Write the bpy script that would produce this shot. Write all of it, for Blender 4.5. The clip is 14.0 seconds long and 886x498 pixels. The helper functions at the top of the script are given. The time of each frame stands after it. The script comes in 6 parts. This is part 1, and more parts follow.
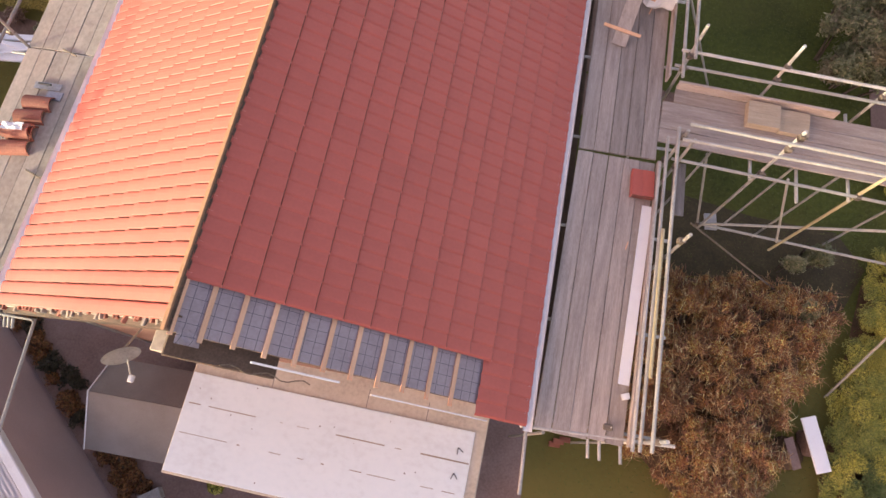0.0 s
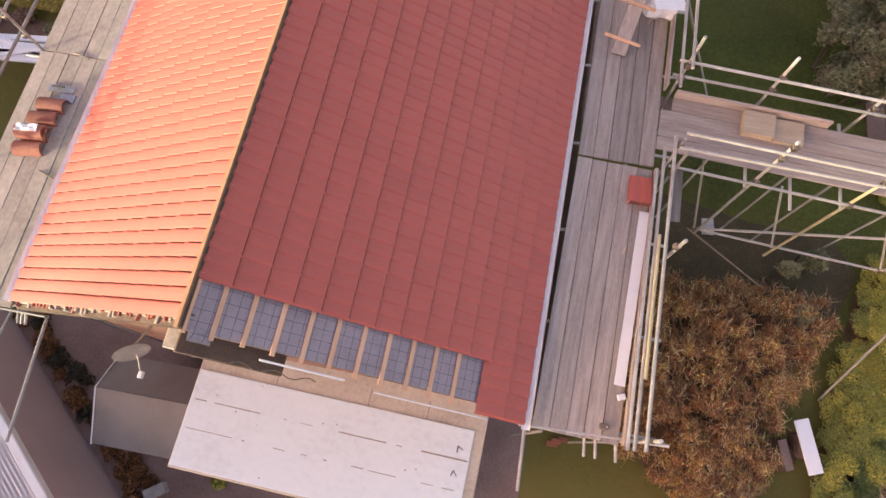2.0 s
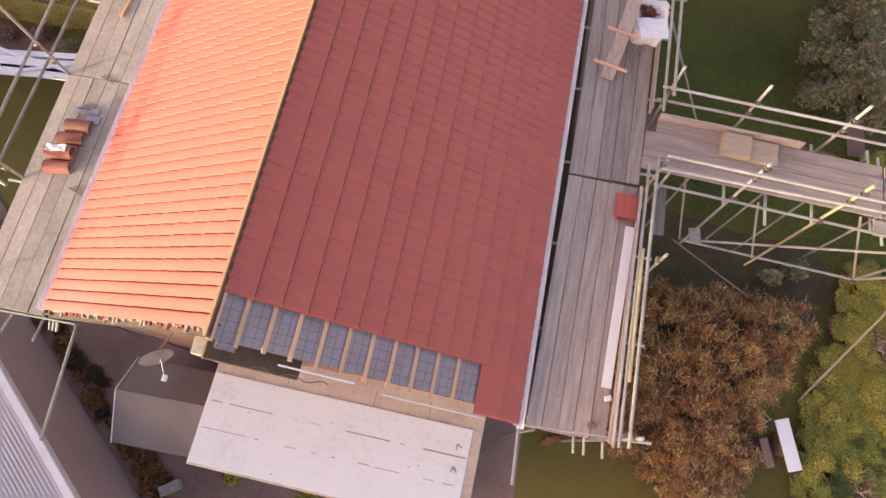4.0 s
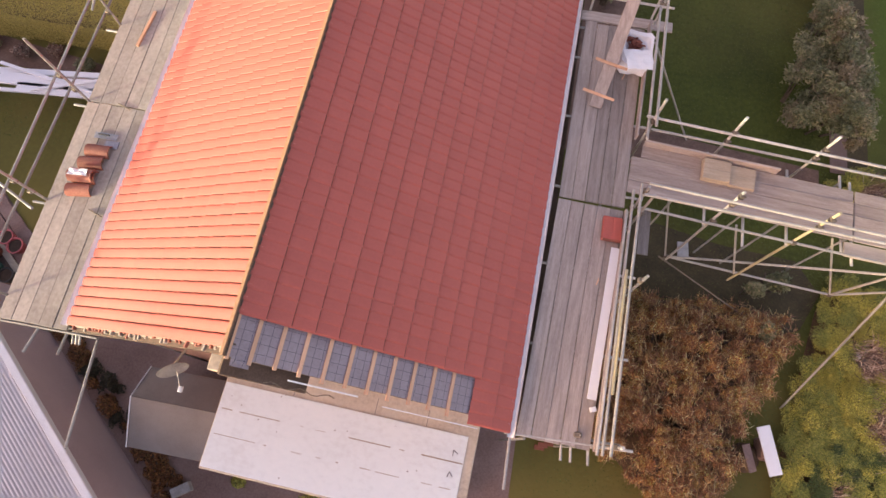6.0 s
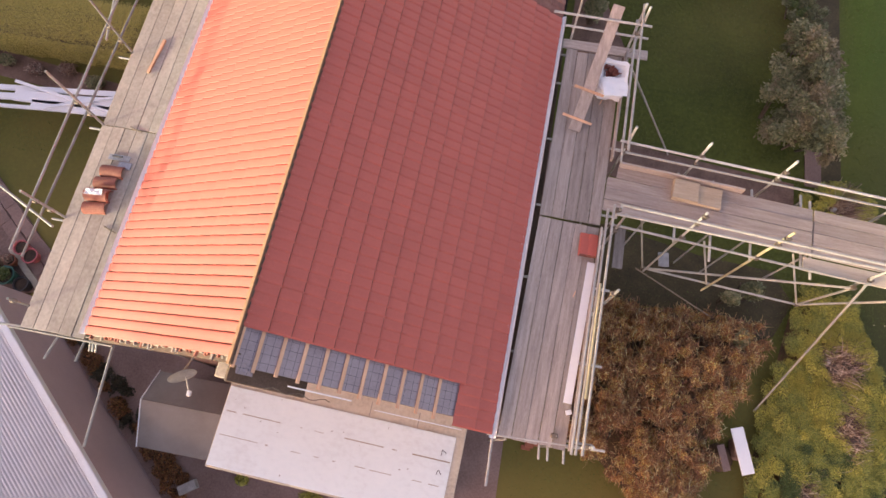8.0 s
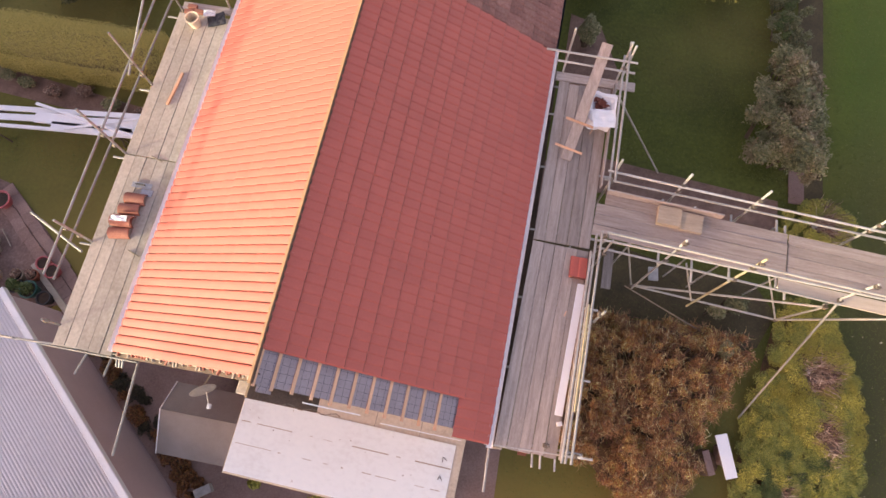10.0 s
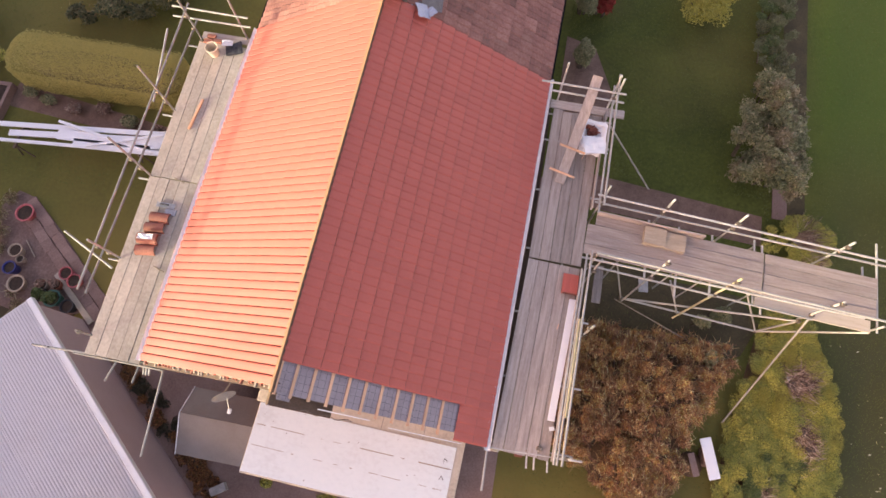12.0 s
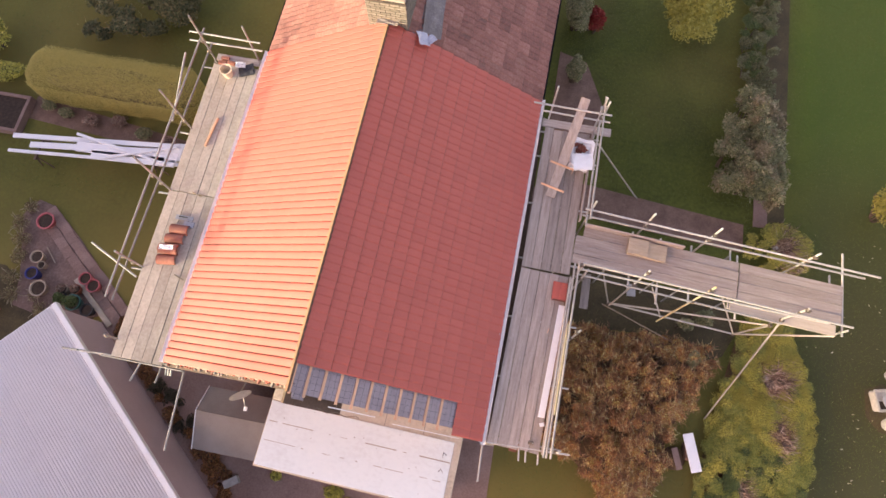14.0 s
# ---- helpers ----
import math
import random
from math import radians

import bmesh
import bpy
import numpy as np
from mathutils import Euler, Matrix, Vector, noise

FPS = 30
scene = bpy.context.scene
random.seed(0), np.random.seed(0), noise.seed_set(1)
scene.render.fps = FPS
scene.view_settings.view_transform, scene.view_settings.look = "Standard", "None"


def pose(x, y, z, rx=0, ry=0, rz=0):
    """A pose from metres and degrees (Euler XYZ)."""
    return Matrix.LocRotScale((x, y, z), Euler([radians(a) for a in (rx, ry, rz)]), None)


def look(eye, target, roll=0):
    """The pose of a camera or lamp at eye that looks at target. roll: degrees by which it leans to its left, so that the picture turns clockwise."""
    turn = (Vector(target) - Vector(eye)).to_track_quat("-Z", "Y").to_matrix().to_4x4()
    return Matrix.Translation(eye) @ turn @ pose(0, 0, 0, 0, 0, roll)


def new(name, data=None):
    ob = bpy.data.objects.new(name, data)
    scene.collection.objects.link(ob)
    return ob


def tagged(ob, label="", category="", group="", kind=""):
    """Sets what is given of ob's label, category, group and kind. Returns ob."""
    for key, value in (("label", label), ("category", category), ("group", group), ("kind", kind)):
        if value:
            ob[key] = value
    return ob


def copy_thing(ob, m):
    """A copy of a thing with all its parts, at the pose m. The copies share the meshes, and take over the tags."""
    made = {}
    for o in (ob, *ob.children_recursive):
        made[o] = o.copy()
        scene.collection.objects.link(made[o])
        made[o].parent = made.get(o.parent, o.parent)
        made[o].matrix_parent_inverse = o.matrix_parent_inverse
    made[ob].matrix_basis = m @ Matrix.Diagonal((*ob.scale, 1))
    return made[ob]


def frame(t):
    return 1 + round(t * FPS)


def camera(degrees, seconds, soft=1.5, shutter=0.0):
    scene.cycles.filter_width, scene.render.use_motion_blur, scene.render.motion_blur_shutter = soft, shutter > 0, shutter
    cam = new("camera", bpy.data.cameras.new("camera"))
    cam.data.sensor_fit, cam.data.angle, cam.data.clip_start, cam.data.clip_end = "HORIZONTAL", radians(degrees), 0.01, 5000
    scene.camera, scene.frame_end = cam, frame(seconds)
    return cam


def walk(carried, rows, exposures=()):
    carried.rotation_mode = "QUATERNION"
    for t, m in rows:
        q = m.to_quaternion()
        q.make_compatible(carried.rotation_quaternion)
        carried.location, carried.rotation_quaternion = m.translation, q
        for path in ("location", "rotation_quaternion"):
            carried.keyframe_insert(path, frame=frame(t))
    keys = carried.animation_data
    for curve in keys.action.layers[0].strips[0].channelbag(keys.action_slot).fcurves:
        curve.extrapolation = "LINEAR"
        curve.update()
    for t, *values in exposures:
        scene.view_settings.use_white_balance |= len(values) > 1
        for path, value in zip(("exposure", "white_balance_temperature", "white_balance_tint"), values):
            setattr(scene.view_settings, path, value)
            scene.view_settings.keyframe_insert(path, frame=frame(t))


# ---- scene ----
cam = camera(73.0, 14.0)
LEVEL = pose(0, 0, 0, 0, 1.0, -3.4)
PATH = [
    (0, (0.239, 0.195, 13.122), (0.103, 0.789, 11.217), 0.4),
    (0.5, (0.214, 0.187, 13.127), (0.077, 0.78, 11.221), 0.6),
    (1, (0.196, 0.172, 13.163), (0.061, 0.763, 11.257), 0.8),
    (1.5, (0.211, 0.142, 13.231), (0.074, 0.736, 11.327), 0.9),
    (2, (0.213, 0.151, 13.352), (0.077, 0.746, 11.447), 1.0),
    (4.5, (0.18, 0.097, 14.247), (0.049, 0.696, 12.343), 1.5),
    (5, (0.181, 0.159, 14.415), (0.05, 0.757, 12.511), 1.4),
    (5.5, (0.185, 0.206, 14.624), (0.052, 0.802, 12.719), 1.4),
    (6, (0.211, 0.242, 14.796), (0.077, 0.837, 12.891), 1.3),
    (6.5, (0.26, 0.28, 14.983), (0.125, 0.876, 13.079), 1.3),
    (7, (0.331, 0.309, 15.186), (0.194, 0.902, 13.281), 1.0),
    (7.5, (0.385, 0.281, 15.388), (0.247, 0.879, 13.484), 1.1),
    (8, (0.428, 0.292, 15.66), (0.29, 0.888, 13.755), 1.0),
    (10.5, (0.372, 0.52, 16.871), (0.233, 1.109, 14.964), 0.7),
    (11, (0.367, 0.525, 17.142), (0.229, 1.115, 15.236), 0.9),
    (11.5, (0.352, 0.513, 17.403), (0.213, 1.107, 15.498), 0.9),
    (12, (0.308, 0.535, 17.664), (0.17, 1.124, 15.758), 1.0),
    (12.5, (0.306, 0.515, 17.922), (0.168, 1.104, 16.015), 1.0),
    (13, (0.3, 0.5, 18.191), (0.164, 1.088, 16.284), 1.2),
    (13.5, (0.304, 0.515, 18.474), (0.169, 1.098, 16.565), 1.1),
    (14, (0.305, 0.486, 18.758), (0.173, 1.069, 16.849), 1.4),
]
walk(cam, [(t, LEVEL @ look(eye, target, roll)) for t, eye, target, roll in PATH],
     [(0, 1.72, 8000, 43), (6, 1.72, 8000, 43), (12, 1.88, 8000, 43), (14, 1.92, 8000, 43)])

# ---- light ----
SUN_AZ, SUN_EL = 236.0, 9.5
world = bpy.data.worlds.new("sky")
scene.world = world
world.use_nodes = True
wn = world.node_tree
sky = wn.nodes.new("ShaderNodeTexSky")
sky.sky_type = "NISHITA"
sky.sun_disc = False
sky.sun_elevation = radians(SUN_EL)
sky.sun_rotation = radians(SUN_AZ)
sky.air_density, sky.dust_density = 1.0, 2.5
wn.links.new(sky.outputs["Color"], wn.nodes["Background"].inputs["Color"])
wn.nodes["Background"].inputs["Strength"].default_value = 0.15
sun_data = bpy.data.lights.new("sun", "SUN")
sun_data.energy, sun_data.angle, sun_data.color = 2.85, radians(4.5), (0.735, 1.0, 0.74)
sun = new("sun", sun_data)
_az, _el = radians(SUN_AZ), radians(SUN_EL)
sun.matrix_world = look((0, 0, 40), Vector((0, 0, 40)) - Vector((math.sin(_az) * math.cos(_el), math.cos(_az) * math.cos(_el), math.sin(_el))))

# ---- materials ----
def ramp_node(nt, stops):
    r = nt.nodes.new("ShaderNodeValToRGB")
    while len(r.color_ramp.elements) < len(stops):
        r.color_ramp.elements.new(0.5)
    for e, (p, c) in zip(r.color_ramp.elements, stops):
        e.position, e.color = p, (*c, 1)
    return r


def surface(name, base, dark=None, light=None, scale=3.0, fine=40.0, rough=0.8, bump=0.3, metal=0.0, vary=0.0, stretch=(1, 1, 1), coords="Object", spread=0.22):
    """A weathered surface: large stains and fine grain mixed, with relief. vary: spread of brightness from object to object."""
    m = bpy.data.materials.new(name)
    m.use_nodes = True
    nt = m.node_tree
    bsdf = nt.nodes["Principled BSDF"]
    dark = dark or tuple(c * 0.6 for c in base)
    light = light or tuple(min(1, c * 1.3) for c in base)
    tc = nt.nodes.new("ShaderNodeTexCoord")
    mp = nt.nodes.new("ShaderNodeMapping")
    mp.inputs["Scale"].default_value = stretch
    info = nt.nodes.new("ShaderNodeObjectInfo")
    shift = nt.nodes.new("ShaderNodeVectorMath")
    shift.operation = "MULTIPLY_ADD"
    shift.inputs[1].default_value = (37, 53, 71)
    nt.links.new(info.outputs["Random"], shift.inputs[0])
    nt.links.new(tc.outputs[coords], mp.inputs["Vector"])
    nt.links.new(mp.outputs["Vector"], shift.inputs[2])
    big = nt.nodes.new("ShaderNodeTexNoise")
    big.inputs["Scale"].default_value, big.inputs["Detail"].default_value, big.inputs["Roughness"].default_value = scale, 5, 0.62
    small = nt.nodes.new("ShaderNodeTexNoise")
    small.inputs["Scale"].default_value, small.inputs["Detail"].default_value = fine, 4
    for n in (big, small):
        nt.links.new((shift if vary else mp).outputs["Vector"], n.inputs["Vector"])
    mix = nt.nodes.new("ShaderNodeMath")
    mix.operation = "MULTIPLY_ADD"
    mix.inputs[1].default_value = 0.42
    half = nt.nodes.new("ShaderNodeMath")
    half.operation = "MULTIPLY"
    half.inputs[1].default_value = 0.58
    nt.links.new(big.outputs["Fac"], half.inputs[0])
    nt.links.new(small.outputs["Fac"], mix.inputs[0])
    nt.links.new(half.outputs[0], mix.inputs[2])
    r = ramp_node(nt, [(0.5 - spread, dark), (0.5, base), (0.5 + spread, light)])
    nt.links.new(mix.outputs[0], r.inputs["Fac"])
    out = r.outputs["Color"]
    if vary:
        hsv = nt.nodes.new("ShaderNodeHueSaturation")
        mr = nt.nodes.new("ShaderNodeMapRange")
        mr.inputs["To Min"].default_value, mr.inputs["To Max"].default_value = 1 - vary, 1 + vary
        nt.links.new(info.outputs["Random"], mr.inputs["Value"])
        nt.links.new(mr.outputs["Result"], hsv.inputs["Value"])
        nt.links.new(out, hsv.inputs["Color"])
        out = hsv.outputs["Color"]
    nt.links.new(out, bsdf.inputs["Base Color"])
    bsdf.inputs["Roughness"].default_value, bsdf.inputs["Metallic"].default_value = rough, metal
    if bump:
        b = nt.nodes.new("ShaderNodeBump")
        b.inputs["Strength"].default_value, b.inputs["Distance"].default_value = bump, 0.02
        nt.links.new(mix.outputs[0], b.inputs["Height"])
        nt.links.new(b.outputs["Normal"], bsdf.inputs["Normal"])
    return m


def leafy(name, stops, rough=0.6):
    """Leaves whose colour differs from leaf to leaf."""
    m = bpy.data.materials.new(name)
    m.use_nodes = True
    nt = m.node_tree
    bsdf = nt.nodes["Principled BSDF"]
    geo = nt.nodes.new("ShaderNodeNewGeometry")
    n = len(stops)
    r = ramp_node(nt, [(i / max(1, n - 1), c) for i, c in enumerate(stops)])
    nt.links.new(geo.outputs["Random Per Island"], r.inputs["Fac"])
    nt.links.new(r.outputs["Color"], bsdf.inputs["Base Color"])
    bsdf.inputs["Roughness"].default_value = rough
    return m


M = {}
M["tile"] = surface("red_clay_tile", (0.57, 0.094, 0.056), (0.52, 0.083, 0.049), (0.62, 0.107, 0.065), 2.0, 30, 0.68, 0.12, vary=0.035)
M["tile_edge"] = surface("raw_clay_edge", (0.66, 0.22, 0.17), None, None, 8, 50, 0.8, 0.1)
# Dark clay colour for the shade line under tile lips and in west grooves.
M["tile_shade_line"] = surface("clay_with_shade_line", (0.17, 0.055, 0.04), None, None, 8, 50, 0.8, 0.1)
_t = M["tile"].node_tree.nodes["Principled BSDF"].inputs
_t["Specular IOR Level"].default_value, _t["Coat Weight"].default_value, _t["Coat Roughness"].default_value = 1.0, 0.2, 0.62
M["old_tile"] = surface("weathered_tile", (0.33, 0.135, 0.105), (0.15, 0.085, 0.07), (0.44, 0.23, 0.18), 1.6, 20, 0.9, 0.5, vary=0.16)
M["batten"] = surface("sawn_softwood", (0.78, 0.44, 0.27), (0.62, 0.33, 0.19), (0.86, 0.53, 0.35), 2, 30, 0.75, 0.2, vary=0.15, stretch=(8, 1, 8))
# The batten softwood with its colour lowered to offset the sun on the ridge.
M["ridge_batten"] = surface("ridge_softwood_toned_down", (0.30, 0.16, 0.09), (0.23, 0.115, 0.06), (0.37, 0.21, 0.13), 2, 30, 0.8, 0.2, stretch=(1, 8, 8))
M["board"] = surface("weathered_scaffold_board", (0.385, 0.315, 0.275), (0.22, 0.17, 0.145), (0.54, 0.46, 0.41), 1.6, 18, 0.85, 0.4, vary=0.24, stretch=(10, 0.8, 6))
M["board_x"] = surface("weathered_walkway_board", (0.41, 0.33, 0.285), (0.25, 0.19, 0.165), (0.55, 0.47, 0.415), 1.6, 18, 0.85, 0.4, vary=0.2, stretch=(0.8, 10, 6))
# Same boards, colour raised to stand in for brighter light on the west deck.
M["west_board"] = surface("scaffold_board_lit_tone", (0.419, 0.359, 0.302), (0.27, 0.225, 0.186), (0.558, 0.488, 0.419), 1.6, 18, 0.85, 0.4, vary=0.16, stretch=(0.95, 0.736, 0.95))
M["pale_board"] = surface("pale_plain_board", (0.52, 0.43, 0.33), (0.42, 0.33, 0.24), (0.62, 0.53, 0.42), 1.5, 20, 0.8, 0.25, vary=0.1, stretch=(1, 8, 5))
M["tube"] = surface("galvanised_steel_tube", (0.53, 0.50, 0.455), (0.34, 0.31, 0.27), (0.68, 0.66, 0.62), 3, 40, 0.5, 0.15, metal=0.3, vary=0.2)
# Same tubes: the darker colour stands in for shade on the west scaffold.
M["tube_dull"] = surface("steel_tube_shade_tone", (0.34, 0.325, 0.30), (0.20, 0.18, 0.16), (0.46, 0.45, 0.43), 3, 40, 0.55, 0.15, metal=0.3, vary=0.25)
M["yellow"] = surface("yellow_painted_tube", (0.52, 0.44, 0.26), (0.40, 0.32, 0.18), (0.62, 0.55, 0.36), 4, 50, 0.5, 0.1)
M["coupler"] = surface("rusty_coupler", (0.22, 0.17, 0.13), (0.12, 0.08, 0.06), (0.34, 0.28, 0.22), 20, 80, 0.6, 0.3, metal=0.5, vary=0.2)
M["felt"] = surface("roofing_felt", (0.265, 0.225, 0.20), (0.19, 0.158, 0.138), (0.335, 0.29, 0.26), 1.2, 90, 0.95, 0.3)
M["felt_seam"] = surface("bitumen_seam", (0.17, 0.14, 0.12), None, None, 4, 40, 0.9, 0.2)
M["coating"] = surface("white_roof_coating", (0.82, 0.90, 0.915), (0.73, 0.79, 0.80), (0.86, 0.93, 0.94), 0.7, 9, 0.8, 0.12, spread=0.2, stretch=(0.9, 1.3, 1))
M["rim"] = surface("stained_roof_edge", (0.62, 0.53, 0.42), (0.44, 0.36, 0.28), (0.72, 0.64, 0.53), 1.5, 20, 0.9, 0.2)
M["upvc"] = surface("white_plastic", (0.86, 0.855, 0.85), (0.76, 0.75, 0.74), (0.90, 0.90, 0.90), 2, 30, 0.35, 0.05)
M["lead"] = surface("lead_sheet", (0.30, 0.32, 0.36), (0.20, 0.21, 0.24), (0.50, 0.52, 0.56), 5, 30, 0.5, 0.3, metal=0.4)
M["lead_bright"] = surface("new_lead_sheet", (0.50, 0.51, 0.60), (0.38, 0.39, 0.46), (0.64, 0.65, 0.74), 5, 30, 0.45, 0.3, metal=0.25)
M["lead_dull"] = surface("dull_lead", (0.22, 0.19, 0.185), (0.13, 0.11, 0.105), (0.33, 0.30, 0.30), 4, 30, 0.7, 0.3, metal=0.15)
M["mortar"] = surface("cement_mortar", (0.38, 0.32, 0.26), (0.27, 0.22, 0.17), (0.48, 0.41, 0.34), 6, 50, 0.95, 0.4)
M["joint"] = surface("dirty_mortar_joint", (0.07, 0.055, 0.045), None, None, 8, 60, 1.0, 0.4)
M["buff"] = surface("buff_brick", (0.21, 0.18, 0.145), (0.12, 0.095, 0.075), (0.28, 0.25, 0.205), 8, 60, 0.9, 0.4, vary=0.2)
M["brick"] = surface("red_brown_brick", (0.26, 0.14, 0.10), (0.16, 0.08, 0.06), (0.34, 0.2, 0.15), 2, 30, 0.9, 0.4, vary=0.2)
M["render"] = surface("old_wall_render", (0.36, 0.29, 0.25), (0.27, 0.215, 0.185), (0.42, 0.35, 0.30), 1.0, 30, 0.95, 0.25)
M["garage_wall"] = surface("mauve_rendered_wall", (0.53, 0.40, 0.40), (0.44, 0.33, 0.33), (0.60, 0.47, 0.47), 0.8, 50, 0.95, 0.15)
M["sheet"] = surface("pale_corrugated_sheet", (0.92, 0.90, 0.92), (0.85, 0.83, 0.85), (0.95, 0.93, 0.95), 1.0, 10, 0.35, 0.1)
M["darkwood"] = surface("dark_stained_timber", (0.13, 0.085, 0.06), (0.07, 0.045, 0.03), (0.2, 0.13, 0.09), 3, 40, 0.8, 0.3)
M["terracotta"] = surface("terracotta_pot", (0.36, 0.12, 0.07), None, None, 4, 40, 0.8, 0.2, vary=0.2)
M["pink_plastic"] = surface("faded_red_plastic", (0.56, 0.13, 0.13), (0.42, 0.07, 0.08), (0.68, 0.26, 0.25), 5, 40, 0.45, 0.1)
M["buff_pot"] = surface("pale_clay_pot", (0.46, 0.36, 0.27), (0.33, 0.24, 0.17), (0.56, 0.46, 0.36), 4, 40, 0.85, 0.2)
M["dry_stem"] = surface("dry_pale_stem", (0.52, 0.44, 0.30), (0.36, 0.28, 0.17), (0.62, 0.55, 0.40), 6, 40, 0.9, 0.2)
M["blue"] = surface("blue_glazed_pot", (0.04, 0.05, 0.22), None, None, 4, 40, 0.35, 0.1)
M["green_pot"] = surface("green_glazed_pot", (0.03, 0.16, 0.13), None, None, 4, 40, 0.35, 0.1)
M["red_plastic"] = surface("red_plastic", (0.42, 0.03, 0.035), None, None, 4, 40, 0.4, 0.1)
M["compost"] = surface("dark_compost", (0.055, 0.035, 0.025), (0.02, 0.014, 0.01), (0.1, 0.07, 0.05), 8, 60, 1.0, 0.8)
M["brick_paving"] = surface("worn_brick_paving", (0.235, 0.145, 0.118), (0.12, 0.072, 0.06), (0.34, 0.235, 0.195), 1.5, 14, 0.95, 0.6)
M["soil"] = surface("bare_soil", (0.23, 0.135, 0.10), (0.12, 0.07, 0.052), (0.33, 0.21, 0.16), 2, 25, 1.0, 0.8)
M["litter"] = surface("leaf_litter", (0.15, 0.085, 0.045), (0.07, 0.04, 0.022), (0.26, 0.15, 0.075), 3, 30, 1.0, 1.0)
# Dark bare soil; below the walkway its tone also holds the shade.
M["mossy_soil"] = surface("bare_soil_with_shade_tone", (0.095, 0.070, 0.034), (0.052, 0.038, 0.022), (0.15, 0.115, 0.05), 1.6, 20, 1.0, 0.8)
M["paving"] = surface("brown_paving", (0.31, 0.195, 0.16), (0.20, 0.12, 0.10), (0.40, 0.27, 0.23), 1.2, 25, 0.95, 0.4, vary=0.1)
M["stone"] = surface("pale_stone", (0.5, 0.47, 0.44), (0.32, 0.3, 0.27), (0.64, 0.61, 0.58), 6, 40, 0.9, 0.5)
M["bark"] = surface("bark", (0.14, 0.10, 0.075), None, None, 8, 40, 0.95, 0.7)
M["wisp"] = leafy("dry_wisps", [(0.95, 0.95, 0.499), (0.45, 0.22, 0.101), (0.63, 0.355, 0.156), (0.3, 0.144, 0.078), (0.825, 0.558, 0.218), (0.225, 0.11, 0.0624), (0.48, 0.186, 0.125)])
# Brighter white, also on trims, fascia and panel to offset their shade.
M["white_sack"] = surface("bright_white_plastic", (0.91, 0.90, 0.91), (0.84, 0.83, 0.84), (0.94, 0.93, 0.94), 3, 60, 0.5, 0.15)
M["rubble"] = surface("tile_rubble", (0.22, 0.06, 0.04), (0.1, 0.03, 0.02), (0.3, 0.1, 0.07), 12, 60, 0.9, 0.8)
M["black"] = surface("black_sheet", (0.035, 0.035, 0.04), (0.02, 0.02, 0.02), (0.07, 0.07, 0.08), 4, 30, 0.6, 0.3)
M["bucket"] = surface("cream_plastic", (0.76, 0.62, 0.47), None, None, 4, 30, 0.5, 0.1)
M["card"] = surface("pale_sawn_timber", (0.50, 0.39, 0.28), (0.38, 0.29, 0.20), (0.60, 0.49, 0.37), 2.5, 30, 0.8, 0.2, stretch=(1, 6, 6))
M["ridge_tile"] = surface("brown_red_ridge_tile", (0.36, 0.13, 0.09), (0.26, 0.085, 0.06), (0.46, 0.2, 0.14), 3, 40, 0.8, 0.25, vary=0.2)
M["leaf_brown"] = leafy("autumn_brown_leaves", [(0.212, 0.078, 0.0245), (0.567, 0.198, 0.0612), (0.212, 0.142, 0.0306), (0.482, 0.284, 0.0663), (0.878, 0.483, 0.143), (0.482, 0.142, 0.0561), (0.95, 0.95, 0.346), (0.283, 0.0993, 0.0358), (0.128, 0.0498, 0.0204)])
M["leaf_umber"] = leafy("umber_leaves", [(0.239, 0.0898, 0.0402), (0.403, 0.162, 0.0654), (0.128, 0.054, 0.0251), (0.586, 0.252, 0.0943), (0.294, 0.162, 0.0502), (0.0918, 0.0397, 0.0189)])
M["stem_bronze"] = leafy("bronze_cut_stems", [(0.42, 0.23, 0.14), (0.85, 0.66, 0.50), (0.14, 0.07, 0.045), (0.50, 0.30, 0.19), (0.06, 0.035, 0.025), (0.24, 0.12, 0.08), (0.05, 0.03, 0.02)])
M["leaf_rust"] = leafy("rust_red_leaves", [(0.436, 0.158, 0.0552), (0.224, 0.0803, 0.0281), (0.674, 0.273, 0.0803), (0.324, 0.107, 0.0382), (0.95, 0.544, 0.17), (0.14, 0.0573, 0.024)])
M["leaf_gold"] = leafy("dry_golden_leaves", [(0.660, 0.375, 0.110), (0.343, 0.150, 0.050), (0.950, 0.625, 0.220), (0.449, 0.300, 0.088), (0.224, 0.112, 0.039)])
M["leaf_lime"] = leafy("lime_leaves", [(0.48, 0.47, 0.09), (0.74, 0.64, 0.12), (0.30, 0.33, 0.06), (0.92, 0.76, 0.19), (0.42, 0.42, 0.09), (0.64, 0.56, 0.13), (0.15, 0.16, 0.04), (0.09, 0.10, 0.03)])
M["leaf_green_lime"] = leafy("green_conifer_sprays", [(0.30, 0.35, 0.08), (0.44, 0.45, 0.10), (0.17, 0.21, 0.05), (0.58, 0.53, 0.13), (0.33, 0.36, 0.10), (0.08, 0.10, 0.03)])
M["leaf_grass"] = leafy("grass_blades", [(0.075, 0.11, 0.012), (0.10, 0.14, 0.016), (0.14, 0.17, 0.025), (0.085, 0.115, 0.013), (0.18, 0.18, 0.04)])
M["leaf_green"] = leafy("mid_green_leaves", [(0.06, 0.10, 0.03), (0.11, 0.16, 0.045), (0.16, 0.21, 0.07)])
M["leaf_grey"] = leafy("grey_green_leaves", [(0.24, 0.26, 0.12), (0.36, 0.34, 0.17), (0.12, 0.15, 0.06), (0.50, 0.42, 0.24), (0.18, 0.19, 0.10)])
